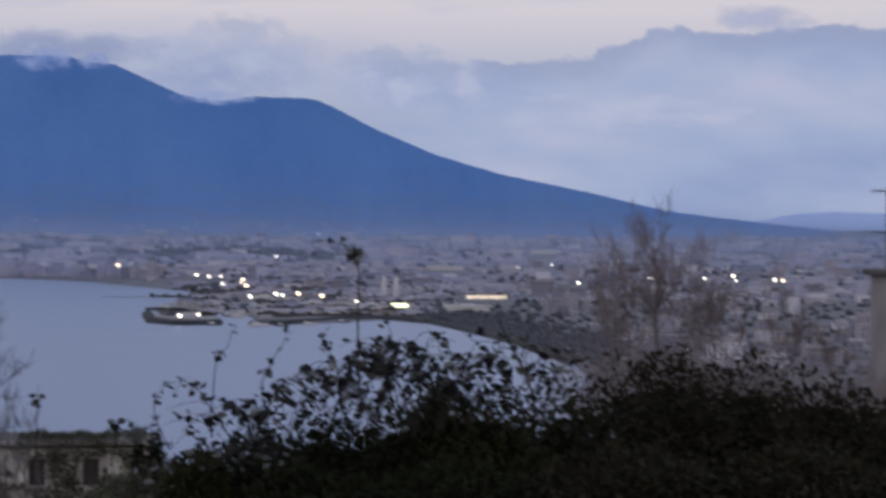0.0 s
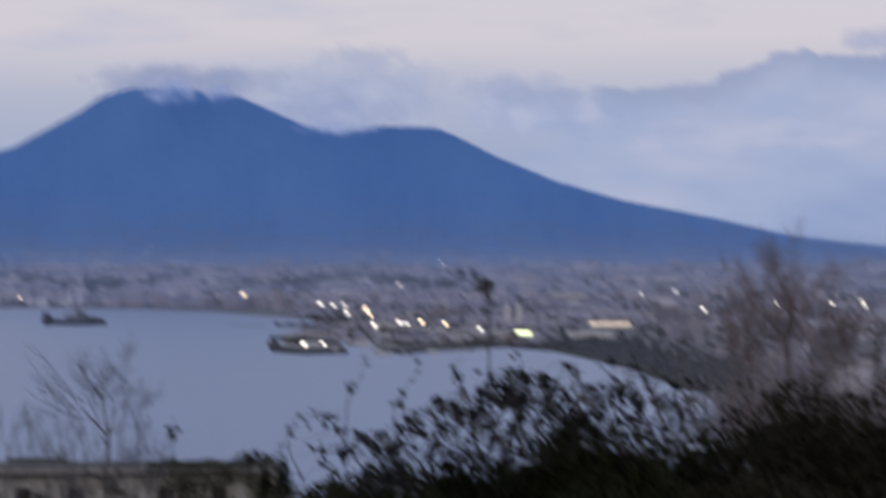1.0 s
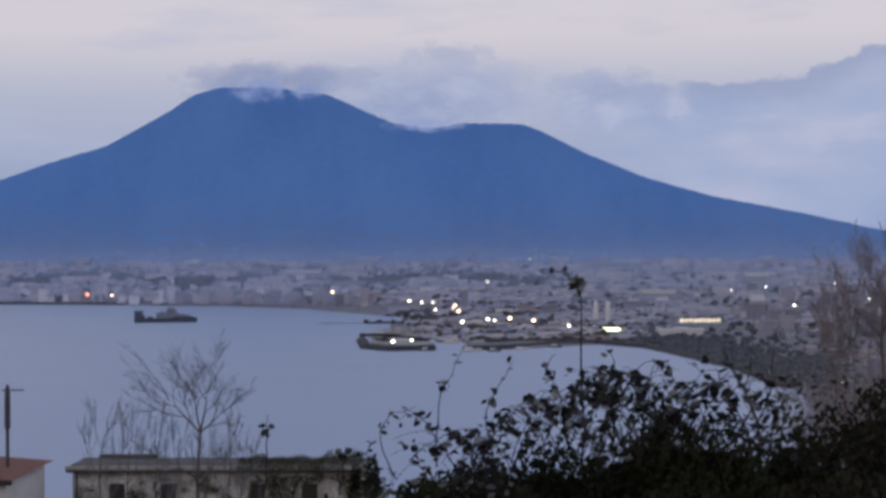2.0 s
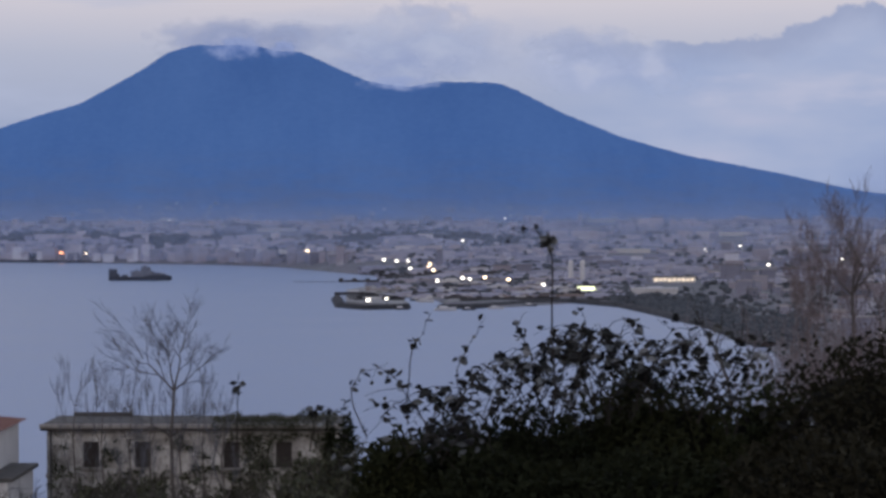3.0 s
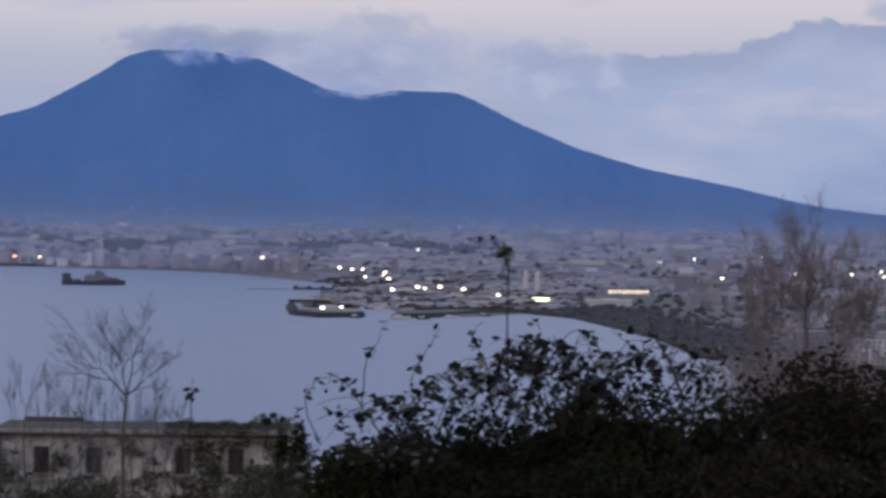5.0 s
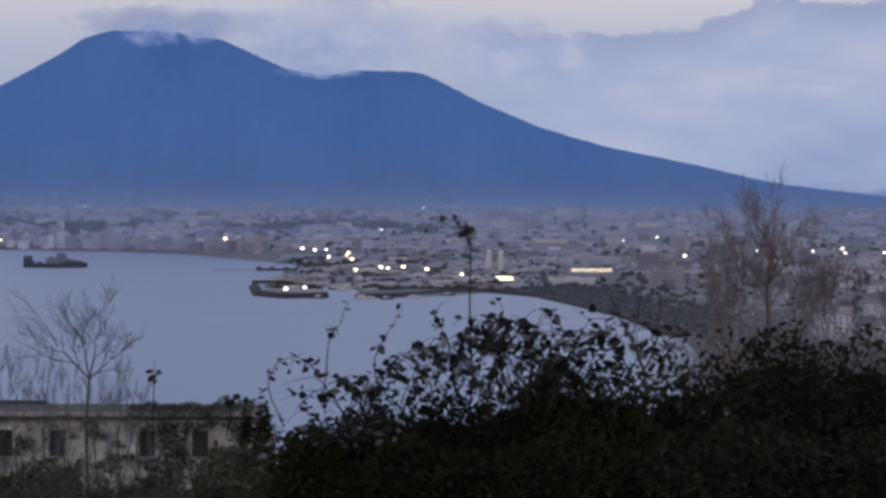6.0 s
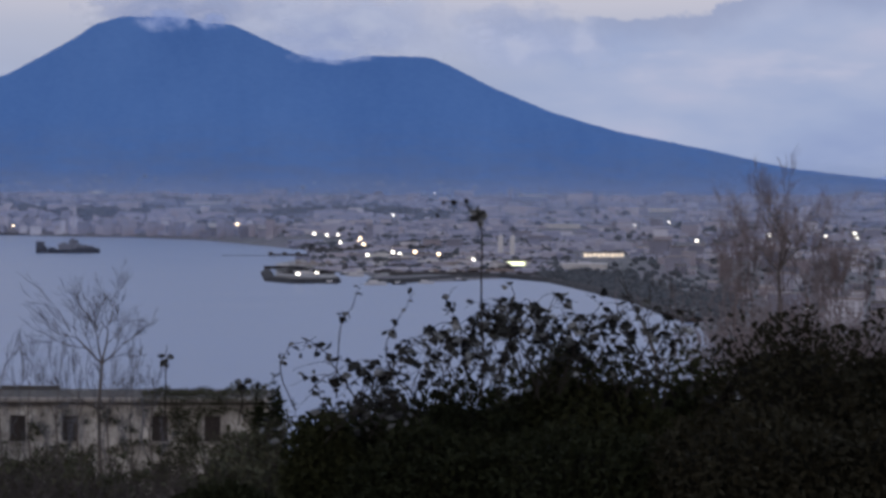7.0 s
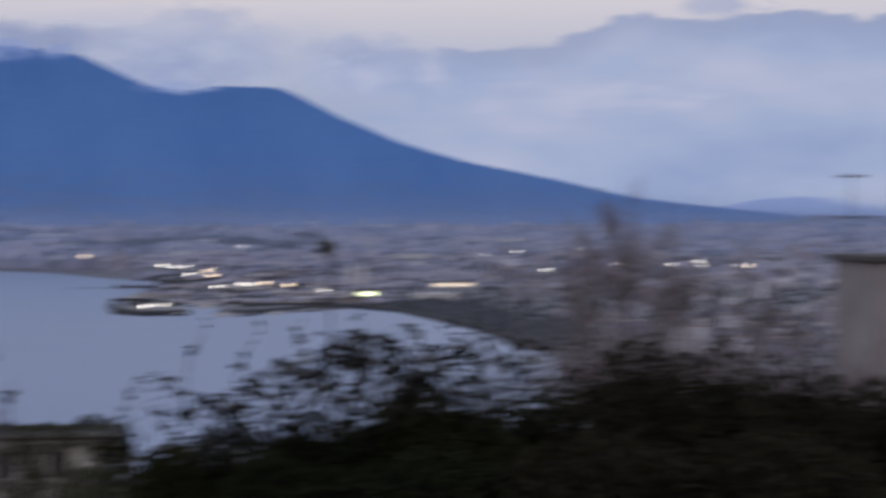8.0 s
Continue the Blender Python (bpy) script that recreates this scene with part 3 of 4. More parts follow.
# emission that stands for light falling on the warehouse front
DIMLIT = glowing("lit_wall", (1.0, .82, .66), 1.1)
LIT = {"w": WHITELIT, "y": WARMLIT, "r": REDLIT, "g": GREENLIT}
LAMP_LABEL = {"w": "white harbour lamp, lit, on a tall pole", "y": "warm yellow street lamp, lit, on a tall pole",
              "r": "orange sodium lamp, lit, on a tall pole", "g": "greenish flood lamp, lit, on a tall pole"}


def street_lamp(right, up, tone, size=1.0):
    high = 9.0
    p = on_ground(right, up, high)
    r = p.y * 0.00085 * size
    lamp = base("street_lamp", p)
    v, f = tubes([[(Vector((0, 0, -1)), .5), (Vector((0, 0, high - r * .6)), .3)]], 6)
    piece("pole", v, f, METAL, lamp)
    bm = bmesh.new()
    bmesh.ops.create_icosphere(bm, subdivisions=2, radius=r, matrix=Matrix.LocRotScale((0, 0, high), None, (1.15, 1, .8)))
    part("lantern", bm, LIT[tone], lamp, "glowing lantern")
    v, f = tubes([[(Vector((0, 0, high + r * .7)), r * .8), (Vector((0, 0, high + r * .95)), r * .3)]], 8)
    piece("hood", v, f, METAL, lamp)
    tagged(lamp, LAMP_LABEL[tone], "street lamp", group="lamps round the bay")


LAMPS = [(-711, -75, "r", 1.1), (-667, -76, "y", .8), (-274, -72, "y", 1.1), (-138, -88, "w", 1), (-116, -90, "w", .9), (-96, -90, "w", .8),
         (-92, -103, "w", .9), (-57, -95, "y", 1), (-51, -106, "y", 1.1), (-60, -100, "y", .7), (-44, -125, "w", 1.1), (1, -120, "w", 1.1), (13, -122, "w", .9),
         (40, -119, "y", 1.2), (82, -123, "y", 1.2), (144, -132, "w", 1), (-167, -159, "w", 1.3), (-134, -157, "w", 1), (1, -54, "w", .7),
         (541, -97, "w", .9), (491, -64, "w", .6), (671, -87, "w", 1), (771, -87, "w", .9), (823, -82, "w", 1.2), (829, -90, "w", .9),
         (900, -89, "w", 1.1), (915, -90, "y", 1), (741, -217, "w", .5), (896, -257, "w", .7), (626, -232, "w", .4), (-169, 1, "w", .5),
         (356, 23, "w", .4), (430, -70, "w", .5), (612, -58, "w", .5), (-520, -17, "w", .4), (75, -14, "w", .5)]
for right, up, tone, size in LAMPS:
    street_lamp(right, up, tone, size)


# open ground before the long halls and the silos
OPEN_GROUND = [(374, -127, 48), (224, -142, 28), (300, -75, 42), (-330, -37, 48), (-300, -76, 32), (250, -20, 34), (202, -118, 16), (480, -45, 32), (-594, -88, 16), (-522, -90, 10)]


def hides_lamp(right, up):
    """Whether something of a house's size there would stand before a lamp."""
    return any(abs(right - r) < 13 and -16 < up - u < 4 for r, u, *_ in LAMPS) or any(abs(right - r) < w and -16 < up - u < 3 for r, u, w in OPEN_GROUND)



# ---- town ----
def gable(x, y, z, w2, d2, h, turn, rise):
    """Eight or ten corners of a small house, as verts and two lists of faces (walls, roof)."""
    c, s = math.cos(turn), math.sin(turn)

    def at(a, b, e):
        return (x + a * c - b * s, y + a * s + b * c, z + e)
    verts = [at(-w2, -d2, -3), at(w2, -d2, -3), at(w2, d2, -3), at(-w2, d2, -3), at(-w2, -d2, h), at(w2, -d2, h), at(w2, d2, h), at(-w2, d2, h)]
    walls = [(0, 1, 5, 4), (1, 2, 6, 5), (2, 3, 7, 6), (3, 0, 4, 7)]
    if rise:
        verts += [at(-w2, 0, h + rise), at(w2, 0, h + rise)]
        return verts, walls + [(4, 8, 7), (5, 6, 9)], [(4, 5, 9, 8), (7, 8, 9, 6)]
    return verts, walls, [(4, 5, 6, 7)]


def town_house(p, width, deep, h, turn, rise, label, group):
    house = base("house" if h < 12 else "apartment_block", p, turn)
    v, walls, roof = gable(0, 0, 0, width / 2, deep / 2, h, 0, 0)
    piece("wall", v, walls, TOWNWALL, house)
    o = .5
    if rise:
        v = [(-width / 2 - o, -deep / 2 - o, h - .1), (width / 2 + o, -deep / 2 - o, h - .1), (width / 2 + o, deep / 2 + o, h - .1), (-width / 2 - o, deep / 2 + o, h - .1),
             (-width / 2 - o, 0, h + rise), (width / 2 + o, 0, h + rise)]
        piece("roof", v, [(0, 1, 5, 4), (2, 3, 4, 5), (0, 4, 3), (1, 2, 5), (3, 2, 1, 0)], TOWNROOF, house)
    else:
        part("roof", boxed(-width / 2 - o, width / 2 + o, -deep / 2 - o, deep / 2 + o, h + .004, h + .9), TOWNROOF, house)
    rows = max(1, int(h // 3.6))
    count = max(2, int(width // 4))
    if p.y < 1900:
        for i, j in itertools.product(range(count), range(rows)):
            cx, cz = -width / 2 + (i + .5) * width / count, 1.0 + j * 3.5
            part("window", boxed(cx - .55, cx + .55, -deep / 2 - .06, -deep / 2 - .004, cz, cz + 1.5), DARKGLASS, house)
    return tagged(house, label, "house" if h < 12 else "apartment block", group=group)


rng = random.Random(11)
placed = []
tries = 0
while len(placed) < 230 and tries < 4000:
    tries += 1
    right, up = rng.uniform(380, 1180), -60 - 200 * rng.random() ** 1.5
    if up < -95 - (right - 330) * .38 or hides_lamp(right, up):
        continue
    p = on_ground(right, up)
    if p.y > 3300 or any((p - q).length < 15 for q in placed):
        continue
    placed.append(p)
    big = rng.random() < .22
    width, deep, h = (rng.uniform(14, 26), rng.uniform(10, 14), rng.uniform(12, 20)) if big else (rng.uniform(8, 15), rng.uniform(7, 11), rng.uniform(5, 9))
    flat = big or rng.random() < .5
    town_house(p, width, deep, h, rng.uniform(-.5, .5), 0 if flat else rng.uniform(1.5, 3),
               ("tall grey apartment block with a flat roof" if big else "low flat-roofed plastered house in the coastal town") if flat else "small plastered house with a pitched tiled roof",
               "houses of the coastal town")
# blocks on the far shore and round the harbour
BLOCKS = [(-594, -88, 13, 36), (-582, -88, 9, 26), (-522, -90, 11, 27), (-471, -91, 9, 28), (-302, -94, 10, 30), (-215, -97, 9, 32), (-40, -100, 6, 28), (30, -112, 24, 10), (70, -110, 26, 12), (110, -112, 20, 14), (-10, -118, 22, 8),
          (60, -130, 30, 7), (20, -138, 26, 6), (130, -140, 22, 7), (-60, -130, 24, 6), (85, -144, 24, 6), (260, -100, 34, 9), (300, -92, 30, 10), (230, -92, 28, 9), (-150, -150, 20, 5), (-185, -150, 14, 4)]
for i in range(46):
    right = -800 + 13.4 * i + rng.uniform(-5, 5)
    BLOCKS.append((right, -86.5 - max(0, (right + 500) * .026) - 3 * rng.random() + 8 * (i % 3 == 0), rng.uniform(6, 19), rng.uniform(9, 21)))
for right, up, width, h in BLOCKS:
    if hides_lamp(right, up):
        right += 22
    p = on_ground(right, up)
    town_house(p, width * p.y / 3000 + 4, 14, h * p.y / 3000, rng.uniform(-.25, .25), 0,
               "pale apartment block near the shore" if h > 18 else "low grey harbour building", "buildings along the shore")

# landmarks that stand out
for right in (192, 213):
    p = on_ground(right, -125)
    silo = base("silo", p)
    v, f = tubes([[(Vector((0, 0, -2)), 3.2), (Vector((0, 0, 24)), 3.2), (Vector((0, 0, 26)), 1.5)]], 14)
    piece("shaft", v, f, WHITE, silo)
    tagged(silo, "tall pale cylindrical silo by the harbour", "silo", group="silos")
p = on_ground(224, -142)
hall = base("floodlit_hall", p, -.25)
part("wall", boxed(-13, 13, -6, 6, -2, 4.5), WHITE, hall)
part("roof", boxed(-13.6, 13.6, -6.6, 6.6, 4.504, 5.6), TOWNROOF, hall)
# panel glows by itself in place of floodlight on the wall
part("lit_front", boxed(-12, 8, -6.25, -6.004, .4, 4.2), GREENLIT, hall, "greenish glowing panel for the floodlit front")
tagged(hall, "harbour hall with a greenish lit front", "hall")
p = on_ground(374, -127)
hall = base("lit_warehouse", p, .02)
part("wall", boxed(-26, 26, -9, 9, -2, 6), WHITE, hall)
part("roof", boxed(-27, 27, -10, 10, 6.004, 7.2), TOWNROOF, hall)
for i in range(9):
    part("lit_bay", boxed(-25 + 5.6 * i, -20.8 + 5.6 * i, -9.3, -9.004, .8 + (i % 3) * .5, 5.4 - (i % 2) * .6), DIMLIT, hall, "warm lit bay")
tagged(hall, "long warehouse with a warm lit front", "warehouse")
for right, up, width in [(300, -75, 60), (-330, -37, 80), (-300, -76, 50), (340, -148, 50), (-520, -19, 40), (250, -20, 70), (480, -45, 60)]:
    p = on_ground(right, up)
    shed = base("long_shed", p)
    part("wall", boxed(-width / 2, width / 2, -8, 8, -2, 5), WHITE, shed)
    part("roof", boxed(-width / 2 - 1, width / 2 + 1, -9, 9, 5.004, 6.5), WHITE, shed)
    tagged(shed, "long low shed with a pale roof", "shed", group="sheds on the plain")

# the rest of the town, and the trees between
verts, faces = [], []
for _ in range(5200):
    right = rng.uniform(-1150, 1400)
    up = -22 - 70 * rng.random() ** .9 if right < 200 else -22 - 110 * rng.random() ** 1.5
    p = on_ground(right, up)
    long = 1.0
    if rng.random() < .1:
        right, up, long = rng.uniform(-170, 330), -84 - 70 * rng.random(), 2.2
        p = on_ground(right, up)
    if coast_distance(np.array([p.x]), np.array([p.y]))[0] < 12 or hides_lamp(right, up) or (right < 100 and abs(up + 52 + 6 * math.sin(right * .02)) < 7 and rng.random() < .85):
        continue
    s = p.y / 3000
    v, a, b = gable(p.x, p.y, p.z, rng.choice((4, 6, 8, 11, 18)) * s * rng.uniform(.8, 1.2) * long, rng.uniform(4, 8) * s, rng.choice((3, 4, 5, 6, 7, 11)) * s * rng.uniform(.8, 1.2) / long, rng.uniform(-.3, .3), 0)
    k = len(verts)
    verts += v
    faces += [tuple(i + k for i in q) for q in a + b]
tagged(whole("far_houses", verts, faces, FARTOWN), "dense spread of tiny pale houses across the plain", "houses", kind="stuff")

rng = random.Random(64)
for _ in range(26):
    right, up = rng.uniform(-160, 330), rng.uniform(-162, -84)
    p = on_ground(right, up)
    if coast_distance(np.array([p.x]), np.array([p.y]))[0] < 5 or hides_lamp(right, up):
        continue
    span = rng.uniform(18, 60)
    bm = boxed(-span, span, -1.5, 1.5, -1, rng.uniform(1.5, 3.5), bevel=.2)
    for i in range(int(span // 9)):
        box(bm, -span + 18 * i, -span + 18 * i + 6, -2.2, 2.2, -1, 4.4, bevel=.2)
    row = part("dock_barrier", bm, rng.choice((ROCK, ROCK, TOWNROOF, STONE)), None)
    row.matrix_world = Matrix.Translation(p) @ Matrix.Rotation(rng.uniform(-.12, .12), 4, "Z")
    tagged(row, "long low wall with buttresses in the harbour", "wall", group="walls of the harbour")

# villages climbing the foot of the volcano
verts, faces = [], []
for _ in range(420):
    t = rng.random() ** 2.2 * .2
    right = rng.choice((-620, -430, -120, 60, 140, 170, 330, 420, 640, 800)) + rng.gauss(0, 70)
    d = 4250 + 450 * t
    crest = np.interp(right, [q[0] for q in VOLCANO], [q[1] for q in VOLCANO])
    p = spot(right, -24 + (crest + 24) * (.35 * t + .65 * t ** 1.6), d - 8)
    v, a, b = gable(p.x, p.y, p.z, rng.uniform(2, 6), 4, rng.uniform(.6, 1.8), 0, 0)
    k = len(verts)
    verts += v
    faces += [tuple(i + k for i in q) for q in a + b]
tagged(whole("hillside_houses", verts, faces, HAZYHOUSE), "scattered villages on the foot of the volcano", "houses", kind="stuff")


def clump(p, r, h, rng, verts, faces):
    k = len(verts)
    for i in range(4):
        for j in range(7):
            a = 2 * math.pi * j / 7 + i * .4
            w = (.7, 1.0, .75, .2)[i] * r * rng.uniform(.75, 1.25)
            verts.append((p.x + math.cos(a) * w, p.y + math.sin(a) * w, p.z - .5 + h * (0, .4, .8, 1.05)[i] * rng.uniform(.85, 1.15)))
    for i in range(3):
        for j in range(7):
            faces.append((k + i * 7 + j, k + i * 7 + (j + 1) % 7, k + i * 7 + 7 + (j + 1) % 7, k + i * 7 + 7 + j))
    faces.append(tuple(range(k + 21, k + 28)))


verts, faces = [], []
for _ in range(5200):
    kind = rng.random()
    if kind < .3:
        right = rng.uniform(-1150, 150)
        up = -48 - 8 * math.sin(right * .02) + rng.gauss(0, 7)
    elif kind < .5:
        right = rng.uniform(-1150, 1400)
        up = -30 - 55 * rng.random()
    elif kind < .58:
        right, up = rng.uniform(-150, 320), -88 - 66 * rng.random()
    elif kind < .78:
        right = rng.uniform(260, 620)
        up = -150 - (right - 260) * .2 + rng.gauss(0, 15)
    else:
        right = rng.uniform(350, 1350)
        up = -70 - 190 * rng.random()
    p = on_ground(right, up)
    if coast_distance(np.array([p.x]), np.array([p.y]))[0] < 8 or hides_lamp(right, up):
        continue
    s = p.y / 3000
    clump(p, rng.uniform(4, 9) * s, rng.uniform(4, 8) * s, rng, verts, faces)
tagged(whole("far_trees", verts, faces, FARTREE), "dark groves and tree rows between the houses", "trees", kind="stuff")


# ---- small things on the quays ----
def harbour_hut(right, up, seed):
    rng = random.Random(seed)
    p = on_ground(right, up)
    p.z = max(p.z, 2.6)
    w2, h = rng.uniform(4, 22), rng.uniform(1.2, 3.2)
    tone = rng.choice((TOWNWALL, WHITE, ROCK, BLACKROCK, TOWNROOF))
    bm = boxed(-w2, w2, -2, 2, -.5, h, bevel=.15)
    if rng.random() < .5:
        box(bm, -w2 * .5, w2 * .3, -1.8, 1.8, h, h * 1.6, bevel=.15)
    ob = part("harbour_hut", bm, tone, None, "small low hut on the harbour quay")
    ob.matrix_world = Matrix.Translation(p)
    tagged(ob, category="hut", group="huts on the quays")


rng = random.Random(40)
for i in range(90):
    harbour_hut(*((rng.uniform(-195, -112), rng.uniform(-164, -148)) if i % 6 == 0 else (rng.uniform(-25, 205), rng.uniform(-158, -122))), 100 + i)


def moored_boat(right, up, length, seed):
    x, y = sea_spot(right, up)
    boat = base("moored_boat", (x, y, 0), random.Random(seed).uniform(-.3, .3))
    c, verts, faces = 9, [], []
    for i in range(c):
        t = i / (c - 1)
        beam = length * .13 * min(1, (1 - t) * 3 + .05) * (1 if t > .1 else .8)
        deck = length * (.1 + .07 * t * t)
        verts += [((t - .5) * length, -beam, deck), ((t - .5) * length, -beam * .6, -.3), ((t - .5) * length, beam * .6, -.3), ((t - .5) * length, beam, deck)]
    for i in range(c - 1):
        faces += [(4 * i + k, 4 * i + 4 + k, 4 * i + 5 + k, 4 * i + 1 + k) for k in range(3)] + [(4 * i + 3, 4 * i + 7, 4 * i + 4, 4 * i)]
    faces += [(0, 1, 2, 3), (4 * c - 1, 4 * c - 2, 4 * c - 3, 4 * c - 4)]
    piece("hull", verts, faces, WHITE if seed % 2 else ROCK, boat)
    part("cabin", boxed(-length * .3, length * .1, -length * .09, length * .09, length * .1, length * .22, bevel=.2), WHITE, boat)
    tagged(boat, "small boat with a white cabin moored by the quay", "boat", group="boats in the harbour")


for i, (right, up, length) in enumerate([(-80, -160, 16), (-66, -163, 20), (-92, -155, 14), (-55, -158, 18), (-108, -176, 15), (-30, -178, 22), (12, -177, 14), (60, -175, 16), (120, -170, 14)]):
    moored_boat(right, up, length, i)


# ---- house below the terrace ----
HOUSE_Y = 100.0
house = base("farmhouse", (0, 0, 0))
X0, X1 = (45 - 784) * HOUSE_Y / F, (566 - 784) * HOUSE_Y / F
TOP, FLOOR = EYE.z - 384 * HOUSE_Y / F, 78.5
WIN_X = [(q - 784) * HOUSE_Y / F for q in (124, 216, 374, 467)]
W, HEAD, SILL = .46, EYE.z - 411 * HOUSE_Y / F, EYE.z - 458 * HOUSE_Y / F
LOW_HEAD, LOW_SILL = SILL - 1.2, SILL - 2.9
# front wall as piers and bands round the openings
edges_x = [X0] + [q for c in WIN_X for q in (c - W, c + W)] + [X1]
for a, b in zip(edges_x[::2], edges_x[1::2]):
    part("wall", boxed(a, b, HOUSE_Y, HOUSE_Y + .4, FLOOR, TOP), PLASTER, house, "weathered patchy plaster")
for c in WIN_X:
    part("wall", boxed(c - W, c + W, HOUSE_Y, HOUSE_Y + .4, HEAD, TOP), PLASTER, house)
    part("wall", boxed(c - W, c + W, HOUSE_Y, HOUSE_Y + .4, LOW_HEAD, SILL), PLASTER, house)
    part("wall", boxed(c - W, c + W, HOUSE_Y, HOUSE_Y + .4, FLOOR, LOW_SILL), PLASTER, house)
part("wall", boxed(X0, X0 + .4, HOUSE_Y + .4, HOUSE_Y + 3.6, FLOOR, TOP), PLASTER, house)
part("wall", boxed(X1 - .4, X1, HOUSE_Y + .4, HOUSE_Y + 3.6, FLOOR, TOP), PLASTER, house)
part("wall", boxed(X0 + .4, X1 - .4, HOUSE_Y + 3.2, HOUSE_Y + 3.6, FLOOR, TOP), PLASTER, house)
part("roof", boxed(X0 - .15, X1 + .15, HOUSE_Y - .1, HOUSE_Y + 3.7, TOP + .004, TOP + .2, bevel=.03), ROOFING, house, "flat dark roof slab")
part("cornice", boxed(X0 - .35, X1 + .2, HOUSE_Y - .38, HOUSE_Y - .104, TOP - .08, TOP + .17, bevel=.04), TRIM, house)
part("parapet", boxed(X0 + .8, X0 + 4.2, HOUSE_Y + 3.3, HOUSE_Y + 3.6, TOP + .204, TOP + .42, bevel=.02), ROOFING, house)
# dark strip added for the shadow line below the cornice
part("eave_board", boxed(X0 - .3, X1 + .18, HOUSE_Y - .34, HOUSE_Y - .104, TOP - .2, TOP - .084), SHUTTER, house)
rng = random.Random(8)
roof_plant = base("roof_creeper", (X0 + 9.4, HOUSE_Y + .3, TOP + .2))
spots = []
for _ in range(3200):
    x = rng.uniform(0, 7.0)
    lid = .42 + .3 * noise.noise(Vector((x * 1.3, 0, 4))) + (.25 if x > 5 else 0)
    p = Vector((x, rng.uniform(-.5, 1.2), lid * rng.random() ** .6 - .1 - (.5 * rng.random() if rng.random() < .25 else 0)))
    if p.z < 0:
        p.y = -.75
    way = any_way(rng)
    s = rng.uniform(.07, .16)
    spots.append((p, way, way.cross(any_way(rng)).normalized(), s, s * .6))
v, f = blades(spots)
tagged(piece("foliage", v, f, OLIVE, roof_plant, "dull olive leaves"), kind="stuff")
v, f = tubes([[(Vector((x, .3, -.01)), .03), (Vector((x + .3, .2, .25)), .02), (Vector((x + .5, 0, .5)), .01)] for x in np.linspace(.2, 6.4, 14)], 5)
tagged(piece("stem_work", v, f, BARK, roof_plant), kind="stuff")
tagged(roof_plant, "dull olive creeper spreading over the flat roof edge", "creeper")
part("string_course", boxed(X0 - .06, X1 + .06, HOUSE_Y - .1, HOUSE_Y - .004, SILL - .55, SILL - .3, bevel=.02), TRIM, house)
rng = random.Random(5)
for c, (head, sill) in itertools.product(WIN_X, ((HEAD, SILL), (LOW_HEAD, LOW_SILL))):
    win = new("window", mesh_of("window", [(c - W, HOUSE_Y + .22, sill), (c + W, HOUSE_Y + .22, sill), (c + W, HOUSE_Y + .22, head), (c - W, HOUSE_Y + .22, head)], [(0, 1, 2, 3)], DARKGLASS))
    win.parent = house
    part("sill", boxed(c - W - .1, c + W + .1, HOUSE_Y - .14, HOUSE_Y + .2, sill - .09, sill - .004, bevel=.01), TRIM, win)
    bm = boxed(c - W, c - W + .06, HOUSE_Y + .12, HOUSE_Y + .2, sill, head)
    box(bm, c + W - .06, c + W, HOUSE_Y + .12, HOUSE_Y + .2, sill, head), box(bm, c - .04, c + .04, HOUSE_Y + .12, HOUSE_Y + .2, sill, head)
    box(bm, c - W, c + W, HOUSE_Y + .12, HOUSE_Y + .2, head - .06, head)
    part("window_frame", bm, SHUTTER, win)
    for side in (-1, 1):
        bm = bmesh.new()
        x0, x1 = (c - W + .02, c - .01) if side < 0 else (c + .01, c + W - .02)
        for k in range(14):
            z = sill + .03 + (head - sill - .06) * k / 14
            box(bm, x0 + .05, x1 - .05, HOUSE_Y + .05, HOUSE_Y + .075, z, z + (head - sill) / 14 * .8)
        box(bm, x0, x0 + .05, HOUSE_Y + .04, HOUSE_Y + .085, sill + .01, head - .01), box(bm, x1 - .05, x1, HOUSE_Y + .04, HOUSE_Y + .085, sill + .01, head - .01)
        part("shutter", bm, SHUTTER, win, "closed brown slatted shutter")
v, f = tubes([[(Vector((X0 + .25, HOUSE_Y - .08, FLOOR)), .05), (Vector((X0 + .25, HOUSE_Y - .08, TOP - .1)), .05)]], 8)
piece("downpipe", v, f, METAL, house)
# dead creeper in patches over the front
creeper = base("wall_creeper", (X0, HOUSE_Y - .02, FLOOR))
spots, stems = [], []
while len(spots) < 9000:
    x, z = rng.uniform(.4, X1 - X0 - .1), rng.uniform(1.5, TOP - FLOOR - .4)
    dense = noise.noise(Vector((x * .75, z * .9, 2.5))) + .5 * noise.noise(Vector((x * 2.2, z * 2.4, 7))) - .012 * (z - 3) + .03 * (x - 8)
    if dense < .02 or any(abs(X0 + x - c) < W + .14 and HEAD + .1 > FLOOR + z > SILL - .1 for c in WIN_X):
        continue
    way = (any_way(rng) + Vector((0, -.3, -.3))).normalized()
    s = rng.uniform(.1, .22)
    spots.append((Vector((x, -rng.uniform(.02, .16), z)), way, way.cross(any_way(rng)).normalized(), s, s * .7))
for i in range(60):
    x, z = rng.uniform(.5, X1 - X0 - .3), rng.uniform(1.0, 5.5)
    stems.append([(Vector((x, -.03, z)), .02), (Vector((x + rng.gauss(0, .3), -.05, z + .8)), .015), (Vector((x + rng.gauss(0, .6), -.04, z + 1.7)), .008)])
stems.append([(Vector((8.0, -.03, -.2)), .05), (Vector((8.1, -.05, 2.5)), .04), (Vector((7.8, -.05, 5.0)), .02)])
v, f = blades(spots)
